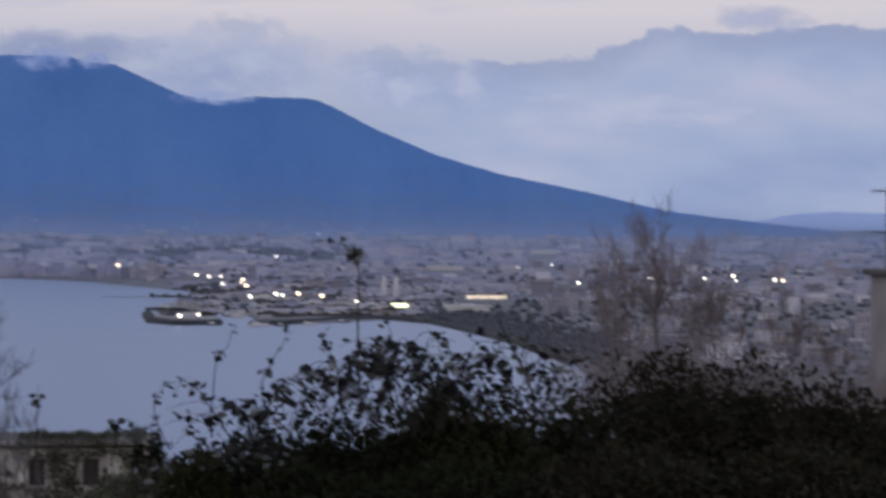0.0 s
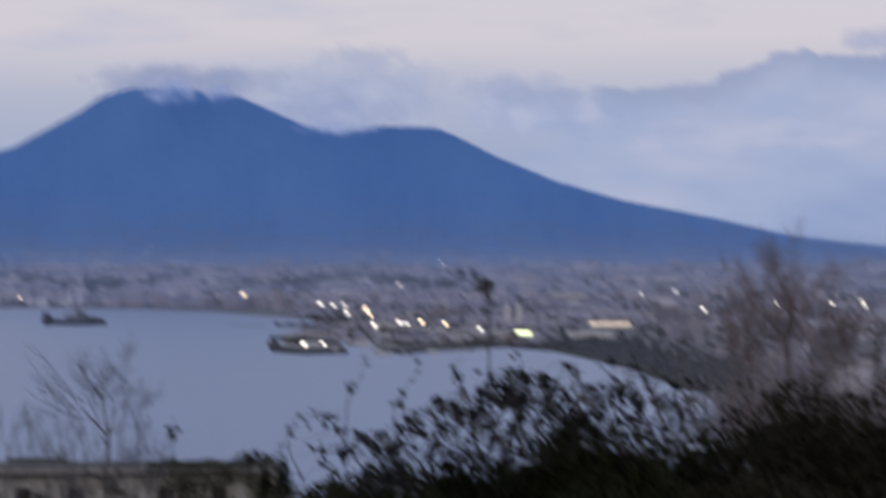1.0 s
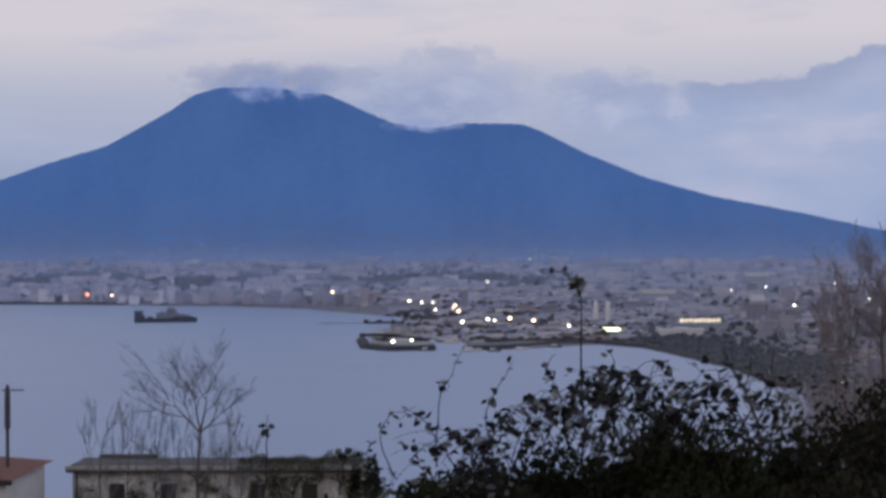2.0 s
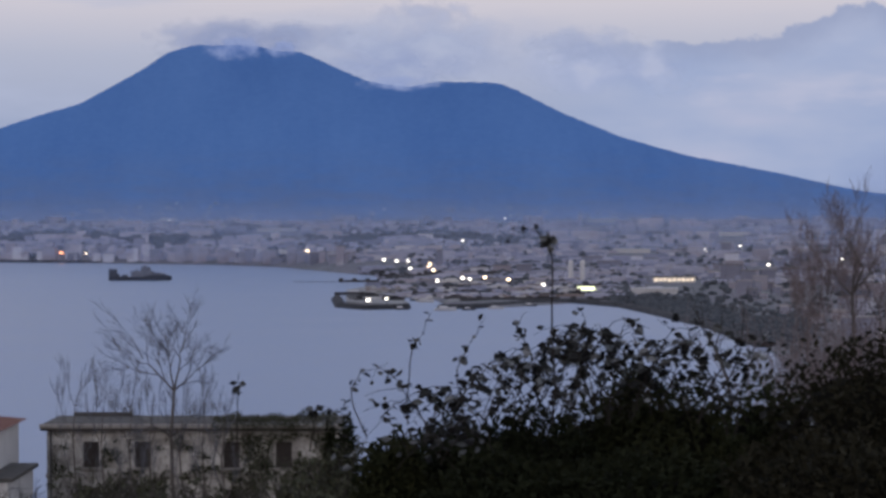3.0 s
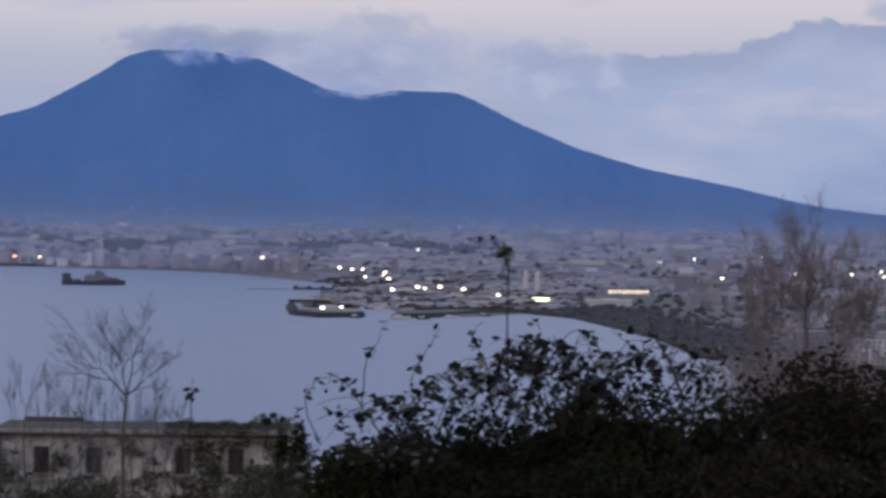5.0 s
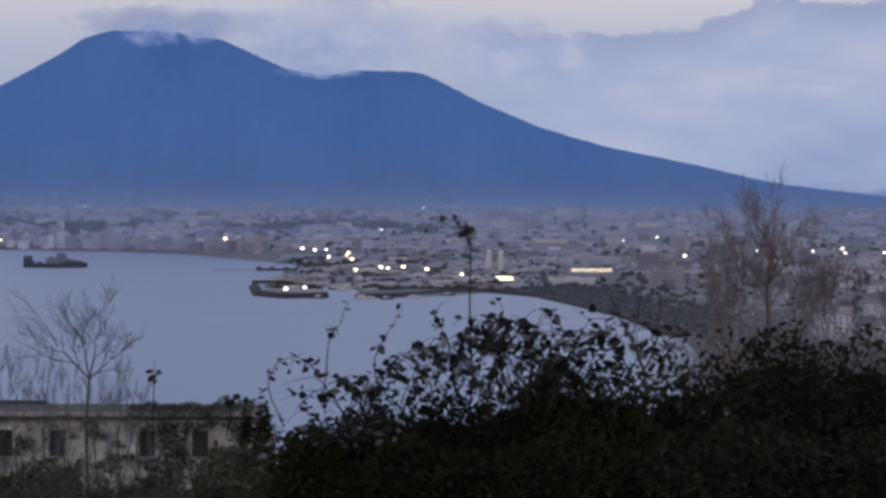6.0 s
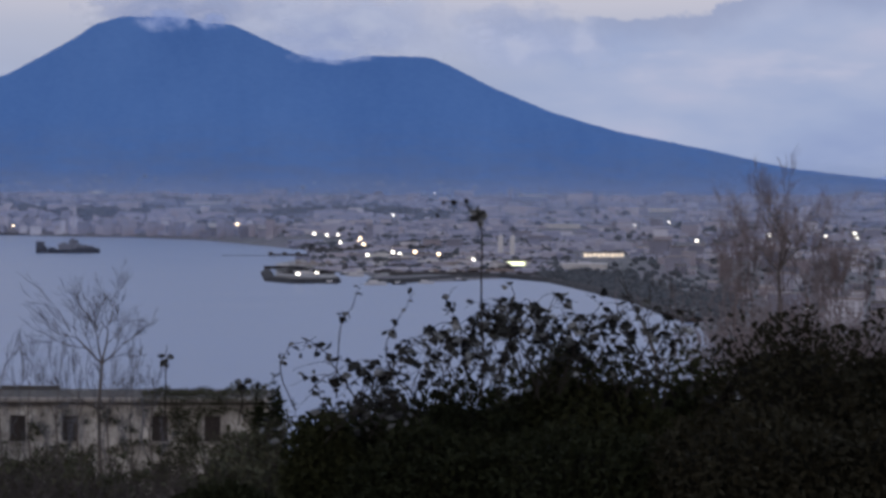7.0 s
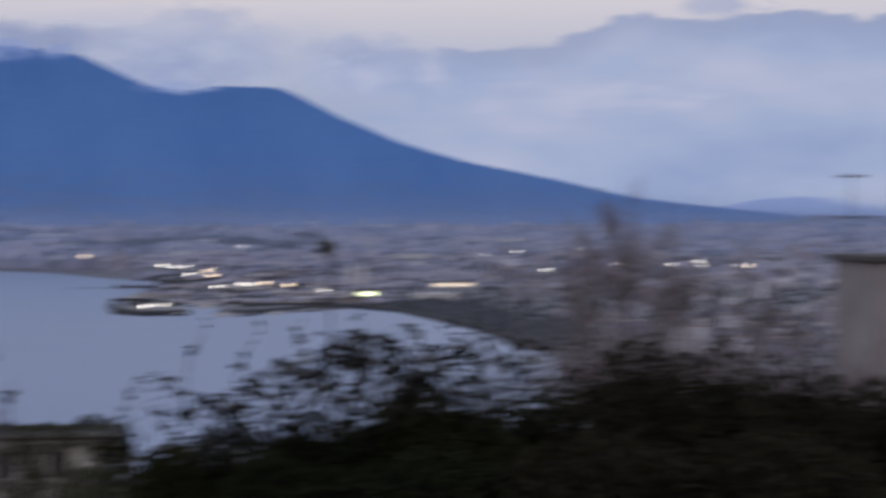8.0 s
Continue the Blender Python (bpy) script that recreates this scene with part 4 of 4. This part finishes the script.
tagged(piece("foliage", v, f, OLIVE, creeper, "withered olive-brown leaves"), kind="stuff")
v, f = tubes(stems, 4)
tagged(piece("stem_work", v, f, DRYTWIG, creeper), kind="stuff")
tagged(creeper, "withered creeper in patches on the house front", "creeper")
tagged(house, "long flat-roofed house with weathered plaster and shuttered windows", "house")

# the smaller house beside it, with a clay-tiled roof
side = base("tiled_house", (0, 0, 0))
SY, SX1 = 92.0, -25.1
ST = EYE.z - 404 * SY / F
part("wall", boxed(SX1 - 8, SX1, SY, SY + 8, 78, ST), WHITE, side, "pale plastered wall")
part("wall", boxed(SX1 + .004, SX1 + 1.3, SY + .5, SY + 6, 78, ST - 2.4), WHITE, side)
verts = [(SX1 - 8.5, SY - .5, ST + .004), (SX1 + .4, SY - .5, ST + .004), (SX1 + .4, SY + 8.5, ST + .004), (SX1 - 8.5, SY + 8.5, ST + .004), (SX1 - 8.5, SY + 4, ST + .9), (SX1 - 3, SY + 4, ST + .9)]
roof = piece("roof", verts, [(0, 1, 5, 4), (1, 2, 5), (2, 3, 4, 5), (0, 4, 3), (3, 2, 1, 0)], CLAY, side, "low clay-tiled roof")
part("eave", boxed(SX1 - 8.5, SX1 + .45, SY - .58, SY - .504, ST - .22, ST + .03), SHUTTER, side)
part("lean_to_roof", boxed(SX1 + .02, SX1 + 1.55, SY + .4, SY + 6.2, ST - 2.396, ST - 2.2), ROOFING, side)
for k in range(24):
    x = SX1 - 8.4 + k * .36
    v, f = tubes([[(Vector((x, SY - .5, ST + .05)), .07), (Vector((min(x, SX1 - 3), SY + 4, ST + .94)), .07)]], 6)
    piece("tile_row", v, f, CLAY, roof)
part("window", boxed(SX1 - 2.6, SX1 - 1.7, SY - .05, SY - .004, ST - 2.3, ST - .9), SHUTTER, side)
tagged(side, "pale plastered house with a low red clay roof", "house")
# the pale house beside the terrace, with an aerial on its roof
villa = base("villa", (0, 0, 0))
VY, VX = 60.0, 1080 * 64.0 / F
VT = EYE.z - 84 * VY / F
part("wall", boxed(VX, VX + 9, VY, VY + .35, 85, VT), PINK, villa, "faded pink plaster wall")
part("wall", boxed(VX, VX + .35, VY + .354, VY + 4, 85, VT), PINK, villa)
part("wall", boxed(VX + 8.65, VX + 9, VY + .354, VY + 4, 85, VT), PINK, villa)
part("wall", boxed(VX + .354, VX + 8.646, VY + 3.65, VY + 4, 85, VT), PINK, villa)
part("roof", boxed(VX - .25, VX + 9.25, VY - .25, VY + 4.25, VT + .004, VT + .22, bevel=.03), ROOFING, villa)
for cx, cz in itertools.product((2.2, 6.0), (4.2, 7.4, 10.6)):
    win = part("window", boxed(VX + cx, VX + cx + 1.0, VY - .03, VY - .004, VT - cz, VT - cz + 1.5), DARKGLASS, villa)
    part("sill", boxed(VX + cx - .1, VX + cx + 1.1, VY - .16, VY - .034, VT - cz - .1, VT - cz - .01), TRIM, win)
    part("shutter", boxed(VX + cx - .55, VX + cx - .02, VY - .07, VY - .004, VT - cz, VT - cz + 1.5, bevel=.015), SHUTTER, win)
    part("shutter", boxed(VX + cx + 1.02, VX + cx + 1.55, VY - .07, VY - .004, VT - cz, VT - cz + 1.5, bevel=.015), SHUTTER, win)
tagged(villa, "pale pinkish plastered house with a flat roof", "house")
aerial = base("roof_aerial", (1108 * 63.0 / F, 63.0, VT + .22))
v, f = tubes([[(Vector((0, 0, 0)), .03), (Vector((0, 0, 3.0)), .022)]], 7)
piece("pole", v, f, METAL, aerial)
for z, reach in ((2.85, .55), (1.36, .8)):
    v, f = tubes([[(Vector((-reach, 0, z)), .018), (Vector((reach, 0, z)), .018)]], 6)
    boom = piece("boom", v, f, METAL, aerial)
    for i in range(9):
        x = -reach + 2 * reach * i / 8
        v, f = tubes([[(Vector((x, -.3, z + .02)), .008), (Vector((x, .3, z + .02)), .008)], [(Vector((x, 0, z - .1)), .008), (Vector((x, 0, z + .1)), .008)]], 4)
        piece("rod", v, f, METAL, boom)
tagged(aerial, "dark metal television aerial on a roof pole", "aerial")

mast = base("mast", (SX1 - .75, SY + 3, ST + .15))
v, f = tubes([[(Vector((0, 0, 0)), .1), (Vector((0, 0, 2.2)), .1), (Vector((0, 0, 2.25)), .17), (Vector((0, 0, 4.3)), .15), (Vector((0, 0, 4.6)), .05)]], 7)
piece("pole", v, f, METAL, mast)
part("bracket", boxed(-.3, .9, -.04, .04, 4.25, 4.33), METAL, mast)
tagged(mast, "dark metal mast on the tiled roof", "mast")


# ---- bare trees and brush ----
def limbs(rng, start, way, length, radius, depth, spread, lines, tips, lift=.15, kids=(2, 3), tiny=.0013):
    line, p, d, count = [], start.copy(), way.normalized(), 5
    for i in range(count + 1):
        line.append((p.copy(), radius * (1 - .45 * i / count)))
        d = (d + any_way(rng) * .16 + Vector((0, 0, lift * .25))).normalized()
        p = p + d * length / count
    lines[0 if depth == 0 else 1 if depth < 3 else 2].append(line)
    if depth == 0:
        tips.append((p, d))
        return
    for k in range(rng.randint(*kids)):
        i = rng.randint(2, count)
        q, r = line[i]
        turn = (d + any_way(rng) * spread + Vector((0, 0, lift))).normalized()
        limbs(rng, q, turn, length * rng.uniform(.55, .8), max(r * .62, tiny), depth - 1, spread, lines, tips, lift, kids, tiny)
    limbs(rng, p, (d + any_way(rng) * spread * .5).normalized(), length * .72, max(radius * .55, tiny), depth - 1, spread, lines, tips, lift, kids, tiny)


def bare_tree(name, root, trunk, forks, depth, spread, seed, label, kids=(2, 3), lift=.15, twig=TWIG, bark=BARK):
    """A leafless tree: trunk as points from root, then limbs from forks (point index, way, length)."""
    rng = random.Random(seed)
    tree = base(name, root)
    lines, tips = {0: [], 1: [], 2: []}, []
    stem = [(Vector(p), r) for p, r in trunk]
    for i, way, length in forks:
        limbs(rng, stem[i][0], Vector(way), length, stem[i][1] * .7, depth, spread, lines, tips, lift, kids, max(.0013, root.y * .00009))
    v, f = tubes([stem], 8)
    piece("trunk", v, f, bark, tree, smooth=True)
    for level, mat, kind in ((2, bark, "limb_work"), (1, twig, "branching"), (0, twig, "twig_work")):
        if lines[level]:
            v, f = tubes(lines[level], 5 if level else 3)
            tagged(piece(kind, v, f, mat, tree), kind="stuff")
    return tagged(tree, label, "tree")


def ground_at(x, y):
    return float(ground_height(np.array([x]), np.array([y]))[0])


def rooted(right, d):
    x = right * d / F
    return Vector((x, d, ground_at(x, d)))


# the forked tree before the house
d = 38.0
root = rooted(-516, d)
k = d / F
top = EYE.z - 320 * k - root.z
bare_tree("bare_tree", root, [((0, 0, -.2), .05), ((.02, 0, top * .4), .042), ((-.02, 0, top * .75), .038), ((.05, 0, top), .034)],
          [(3, (-.9, .1, .8), .82), (3, (.3, -.1, .95), .7), (3, (-.3, .3, 1), .62), (3, (.8, .2, .75), .52), (2, (.8, 0, .5), .42), (2, (-.8, 0, .5), .5)], 4, .66, 21,
          "leafless forked tree with fine grey twigs before the house", (2, 4), .05, PALETWIG)
for right, dd, up_top, seed in [(-690, 34, -275, 3), (-640, 36, -290, 4), (-590, 30, -300, 9), (-460, 36, -300, 5), (-425, 28, -335, 12), (-555, 33, -310, 16), (-500, 31, -320, 17)]:
    root = rooted(right, dd)
    high = EYE.z + up_top * dd / F - root.z
    bare_tree("bare_sapling", root, [((0, 0, -.1), .022), ((.03, 0, high * .4), .018), ((-.03, 0, high * .65), .014), ((.02, 0, high * .8), .01)],
              [(2, (.5, .1, 1), high * .12), (2, (-.5, .1, 1), high * .12), (3, (.1, 0, 1), high * .1), (3, (-.4, .2, 1), high * .1), (1, (-.4, .2, 1), high * .14), (1, (.4, .2, 1), high * .14)], 3, .5, seed,
              "thin leafless sapling in the brush below the terrace", (2, 3), .3, PALETWIG)
# the tall twiggy trees behind the hedge
TALL = [(684, 15.0, 28, -150, 31, .013), (700, 15.3, -20, -190, 43, .0055), (625, 15.5, -50, -230, 32, .0055), (640, 16.2, -40, -220, 37, .0055), (740, 15.8, -45, -220, 38, .0055), (800, 16.5, -80, -220, 33, .0055),
        (850, 15.2, -80, -240, 40, .005), (620, 14.6, -70, -250, 44, .007), (770, 14.8, -90, -250, 45, .007), (920, 15.8, -120, -260, 46, .007), (1000, 15.4, -150, -270, 47, .007)]
for right, dd, up_top, up_fork, seed, thick in TALL:
    root = rooted(right, dd)
    k = dd / F
    fork, high = EYE.z + up_fork * k - root.z, EYE.z + (up_top - 42) * k - root.z
    step = (high - fork)
    draw = random.Random(seed + 500)
    lean = [draw.gauss(0, .05) for _ in range(6)]
    stem = [((0, 0, -.1), thick * 1.3), ((lean[0], 0, fork * .6), thick * 1.1), ((lean[0] + lean[1], 0, fork), thick), ((lean[0] + lean[2], 0, fork + step * .35), thick * .75),
            ((lean[3], 0, fork + step * .65), thick * .5), ((lean[4], 0, high), thick * .15)]
    forks = [(i, (draw.choice((-1, 1)) * draw.uniform(.25, .95), draw.uniform(-.3, .3), 1), step * draw.uniform(.24, .44)) for i in (1, 1, 1, 2, 2, 2, 3, 3, 4)]
    bare_tree("bare_tree", root, stem, forks, 4, .5, seed, "slender leafless tree with a haze of reddish-brown twigs", (2, 3), .25, bark=BARK if thick > .012 else REDBARK)


# ---- dry brush before the house ----
def brush(right, d, up_top, half, seed, leafy=False, fine=1.0, count=32):
    """A knee-high thicket of bare stems, some with dead leaves."""
    rng = random.Random(seed)
    root = rooted(right, d)
    k = d / F
    high = EYE.z + up_top * k - root.z
    plant = base("dry_brush", root)
    lines, leaves = [], []
    for _ in range(count):
        a = Vector((rng.gauss(0, half * .5) * k, rng.uniform(-.5, .5), -.05))
        h = high * rng.uniform(.45, 1.0)
        b = a + Vector((rng.gauss(0, .18) * h, rng.gauss(0, .1) * h, h))
        m = a.lerp(b, .5) + Vector((rng.gauss(0, .08) * h, 0, .05 * h))
        lines.append([(a, .012 * fine), (m, .009 * fine), (b, .004 * fine)])
        for _ in range(7):
            t = rng.uniform(.35, 1)
            p = m.lerp(b, t)
            q = p + (any_way(rng) + Vector((0, 0, .5))).normalized() * rng.uniform(.1, .4)
            lines.append([(p, .005 * fine), (p.lerp(q, .5) + any_way(rng) * .02, .004 * fine), (q, .002 * fine)])
            if leafy:
                for _ in range(5):
                    way = any_way(rng)
                    s = rng.uniform(.05, .12)
                    leaves.append((p.lerp(q, rng.random()) + any_way(rng) * .05, way, way.cross(any_way(rng)).normalized(), s, s * .6))
    v, f = tubes(lines, 3)
    tagged(piece("stem_work", v, f, TWIG if fine < .9 else DRYTWIG, plant), kind="stuff")
    if leaves:
        v, f = blades(leaves)
        tagged(piece("foliage", v, f, OLIVE if d > 20 else OLIVESHRUB, plant, "dark olive leaves"), kind="stuff")
    tagged(plant, "leafy dark brush below the terrace" if leafy else "dry brown brush below the terrace", "brush", group="brush on the slope")


for right, d, up_top, half, seed, leafy in [(-770, 24, -500, 90, 1, False), (-690, 22, -490, 90, 2, False), (-610, 25, -480, 90, 3, False), (-540, 23, -485, 90, 4, True), (-470, 26, -470, 80, 5, False),
                                            (-300, 24, -475, 40, 7, True), (-235, 26, -420, 40, 8, True), (-800, 28, -480, 60, 9, False), (-650, 30, -465, 60, 10, True),
                                            (-300, 66, -425, 70, 13, True), (-240, 40, -395, 35, 14, True), (-730, 18, -520, 120, 15, False), (-560, 18, -525, 140, 16, False), (-420, 17, -535, 120, 17, False)]:
    brush(right, d, up_top, half, seed, leafy)
# twiggy undergrowth behind the hedge
for i, right in enumerate(range(605, 1200, 40)):
    brush(right, 12.6 + (i * 5 % 9) * .2, -150 - (i * 37) % 60 if 480 < right < 900 else -215 - (i * 37) % 50, 55, 90 + i, False, .35, 95)
for i, right in enumerate(range(-640, -230, 45)):
    brush(right, 78 + (i * 7) % 12, -440 - (i * 29) % 50, 26, 60 + i, True, 1.4, 16)


# ---- evergreen hedge ----
def shrub(right, up_top, half, d, seed, leaves=3600, size=.05, leaf=SHRUB):
    rng = random.Random(seed)
    k = d / F
    c = Vector((right * k, d, EYE.z - 590 * k))
    rx, rz = half * k, (590 + up_top) * k
    ry = rx * .9
    bush = base("evergreen_shrub", (c.x, c.y, ground_at(c.x, c.y)))
    off = c - bush.matrix_world.translation

    def lump(v):
        return 1 + .16 * noise.noise(v * 2.2 + Vector((seed, 0, 0))) + .1 * noise.noise(v * 5 + Vector((0, seed, 0)))
    # solid dark core added behind the leaves for inner shade; blocks light
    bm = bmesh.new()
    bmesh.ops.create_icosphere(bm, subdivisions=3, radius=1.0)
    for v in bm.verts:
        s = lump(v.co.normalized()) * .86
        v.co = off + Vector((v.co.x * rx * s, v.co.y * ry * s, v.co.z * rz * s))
    part("shade_core", bm, CORE, bush)
    spots = []
    for _ in range(leaves):
        v = any_way(rng)
        if v.y > .5 or v.z < -.2:
            v = Vector((v.x, -abs(v.y), abs(v.z)))
        s = lump(v) * rng.uniform(.84, 1.07)
        p = off + Vector((v.x * rx, v.y * ry, v.z * rz)) * s
        way = (v * .6 + any_way(rng) + Vector((0, 0, -.15))).normalized()
        sidev = way.cross(any_way(rng)).normalized()
        q = rng.uniform(.6, 1.25) * size
        spots.append((p, way, sidev, q, q * rng.uniform(.4, .6)))
    v, f = blades(spots)
    tagged(piece("foliage", v, f, leaf, bush, "dark green leaves"), kind="stuff")
    return tagged(bush, "dense dark green evergreen shrub, part of the hedge", "shrub", group="hedge before the terrace")


for right, up_top, half, d, seed in [(-115, -405, 72, 10.2, 1), (-10, -388, 130, 10.6, 2), (110, -366, 150, 10.1, 3), (250, -338, 150, 10.7, 4), (390, -328, 140, 10.2, 5),
                                     (545, -315, 150, 10.8, 6), (700, -235, 180, 10.3, 7), (850, -265, 170, 10.9, 8), (1000, -290, 170, 10.3, 9), (1160, -310, 170, 10.8, 10),
                                     (70, -440, 150, 9.2, 12), (330, -430, 200, 9.1, 13), (640, -400, 220, 9.0, 14), (960, -400, 220, 9.1, 15), (-300, -545, 90, 9.2, 16),
                                     (1320, -330, 170, 10.4, 18), (305, -288, 85, 10.5, 19)]:
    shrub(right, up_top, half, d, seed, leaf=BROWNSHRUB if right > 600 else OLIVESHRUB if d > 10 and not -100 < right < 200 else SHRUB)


shrub(-205, -374, 22, 96.0, 41, 2200, .3)
shrub(-235, -385, 16, 97.0, 42, 1500, .26)


# ---- climbing vine over the hedge ----
def leafy_cane(points, radius, leaf, gap, rng, start=.2, jitter=1.0):
    """An arching cane through points, with leaves that grow smaller to the tip."""
    pts = [Vector(p) for p in points]
    line = []
    count = 14
    for i in range(count + 1):
        t = i / count * (len(pts) - 1)
        k = min(int(t), len(pts) - 2)
        a, b = pts[max(k - 1, 0)], pts[min(k + 2, len(pts) - 1)]
        u = t - k
        p = .5 * (2 * pts[k] + (pts[k + 1] - a) * u + (2 * a - 5 * pts[k] + 4 * pts[k + 1] - b) * u * u + (3 * pts[k] - a - 3 * pts[k + 1] + b) * u ** 3)
        line.append((p + any_way(rng) * radius * 2, radius * (1 - .75 * i / count)))
    spots, run = [], 0.0
    for i, ((p, _), (q, _)) in enumerate(zip(line, line[1:])):
        at = i / count
        length = (q - p).length
        run += length
        while run > gap and at >= start:
            run -= gap * rng.uniform(.6, 1.5)
            way = any_way(rng)
            way = ((q - p).normalized() * .4 + Vector((way.x * 1.3, way.y, way.z * .6 - .2))).normalized()
            s = leaf * rng.uniform(.55, 1.25) * (1.1 - .4 * at)
            spots.append((p.lerp(q, rng.random()) + any_way(rng) * leaf * .3 * jitter, way, way.cross(any_way(rng)).normalized(), s, s * rng.uniform(.55, .8)))
    return line, spots


def climber(name, canes, label, category):
    root = canes[0][0][0][0]
    plant = base(name, root)
    v, f = tubes([[(p - root, r) for p, r in line] for line, _ in canes], 4)
    tagged(piece("cane_work", v, f, CANE, plant), kind="stuff")
    v, f = blades([(p - root, a, b, c, e) for _, spots in canes for p, a, b, c, e in spots])
    tagged(piece("leaves", v, f, VINE, plant, "dark drooping leaves"), kind="stuff")
    return tagged(plant, label, category)


rng = random.Random(77)
D = 9.8


def mound(right):
    """The upper outline of the vine mound."""
    return float(np.interp(right, [-210, -150, -60, 40, 140, 230, 330, 430, 520, 580], [-370, -330, -300, -270, -225, -195, -190, -205, -230, -290]))


for a0, a1, count in ((-200, 0, 17), (-20, 160, 27), (120, 300, 24), (260, 420, 15), (400, 590, 9)):
    canes = []
    for _ in range(count):
        r0 = rng.uniform(a0, a1)
        r1 = r0 + rng.choice((-1, 1)) * rng.uniform(60, 200)
        d = D + rng.uniform(-.5, .6)
        peak = mound((r0 + r1) / 2) - 120 * rng.random() ** 1.4
        end = max(peak - rng.uniform(10, 80), -420)
        foot = min(peak - 60, -330 - 60 * rng.random())
        canes.append(leafy_cane([spot(r0, foot, d), spot(r0 + (r1 - r0) * .2, (peak + foot) / 2, d), spot(r0 + (r1 - r0) * .55, peak, d - .1), spot(r1, end, d - .15)],
                                .0036, .074, .06, rng, start=.38, jitter=2.1))
    climber("climbing_vine", canes, "tangled vine with dark leaves arching over the hedge", "vine")
# single shoots that stand out against the water
stalk = leafy_cane([spot(161, -380, 9.4), spot(160, -230, 9.4), spot(156, -110, 9.4), spot(152, -65, 9.4), spot(138, -44, 9.4), spot(114, -33, 9.4), spot(90, -34, 9.4), spot(80, -50, 9.4)], .0055, .052, .042, rng, start=.42, jitter=.7)
climber("tall_shoot", [stalk], "tall vine shoot with a drooping leafy tip", "vine")
for shape in ([(-100, -380), (-90, -250), (-75, -225), (-56, -178)], [(-170, -400), (-200, -330), (-180, -290), (-135, -272)], [(10, -390), (-10, -290), (20, -225), (40, -190)],
              [(-60, -390), (-110, -310), (-150, -280), (-160, -300)], [(210, -330), (205, -240), (215, -190), (200, -170)], [(-400, -420), (-400, -330), (-398, -300), (-396, -285)],
              [(-270, -430), (-262, -370), (-255, -345), (-235, -352)], [(100, -330), (110, -240), (95, -205), (115, -180)], [(470, -400), (440, -300), (400, -240), (340, -190)], [(480, -400), (500, -300), (520, -240), (560, -215)]):
    canes = [leafy_cane([spot(r, u, 9.5) for r, u in shape], .004, .055, .05, rng, start=.4, jitter=1.0)]
    climber("vine_shoot", canes, "thin vine shoot with small dark leaves", "vine")
# a forked branch inside the mound
root = rooted(478, 11.4)
k = 11.4 / F
fork = EYE.z - 300 * k - root.z
bare_tree("bare_sapling", root, [((0, 0, -.05), .012), ((.01, 0, fork * .5), .011), ((-.03, 0, fork), .01), ((-.12, 0, fork + 55 * k), .007)],
          [(2, (-.55, 0, 1), 75 * k), (2, (.45, .1, 1), 70 * k), (3, (-.7, 0, 1), 60 * k), (3, (.3, 0, 1), 60 * k)], 2, .5, 55, "dark forked branch standing in the vine", (1, 2), .1, CANE, BARK)
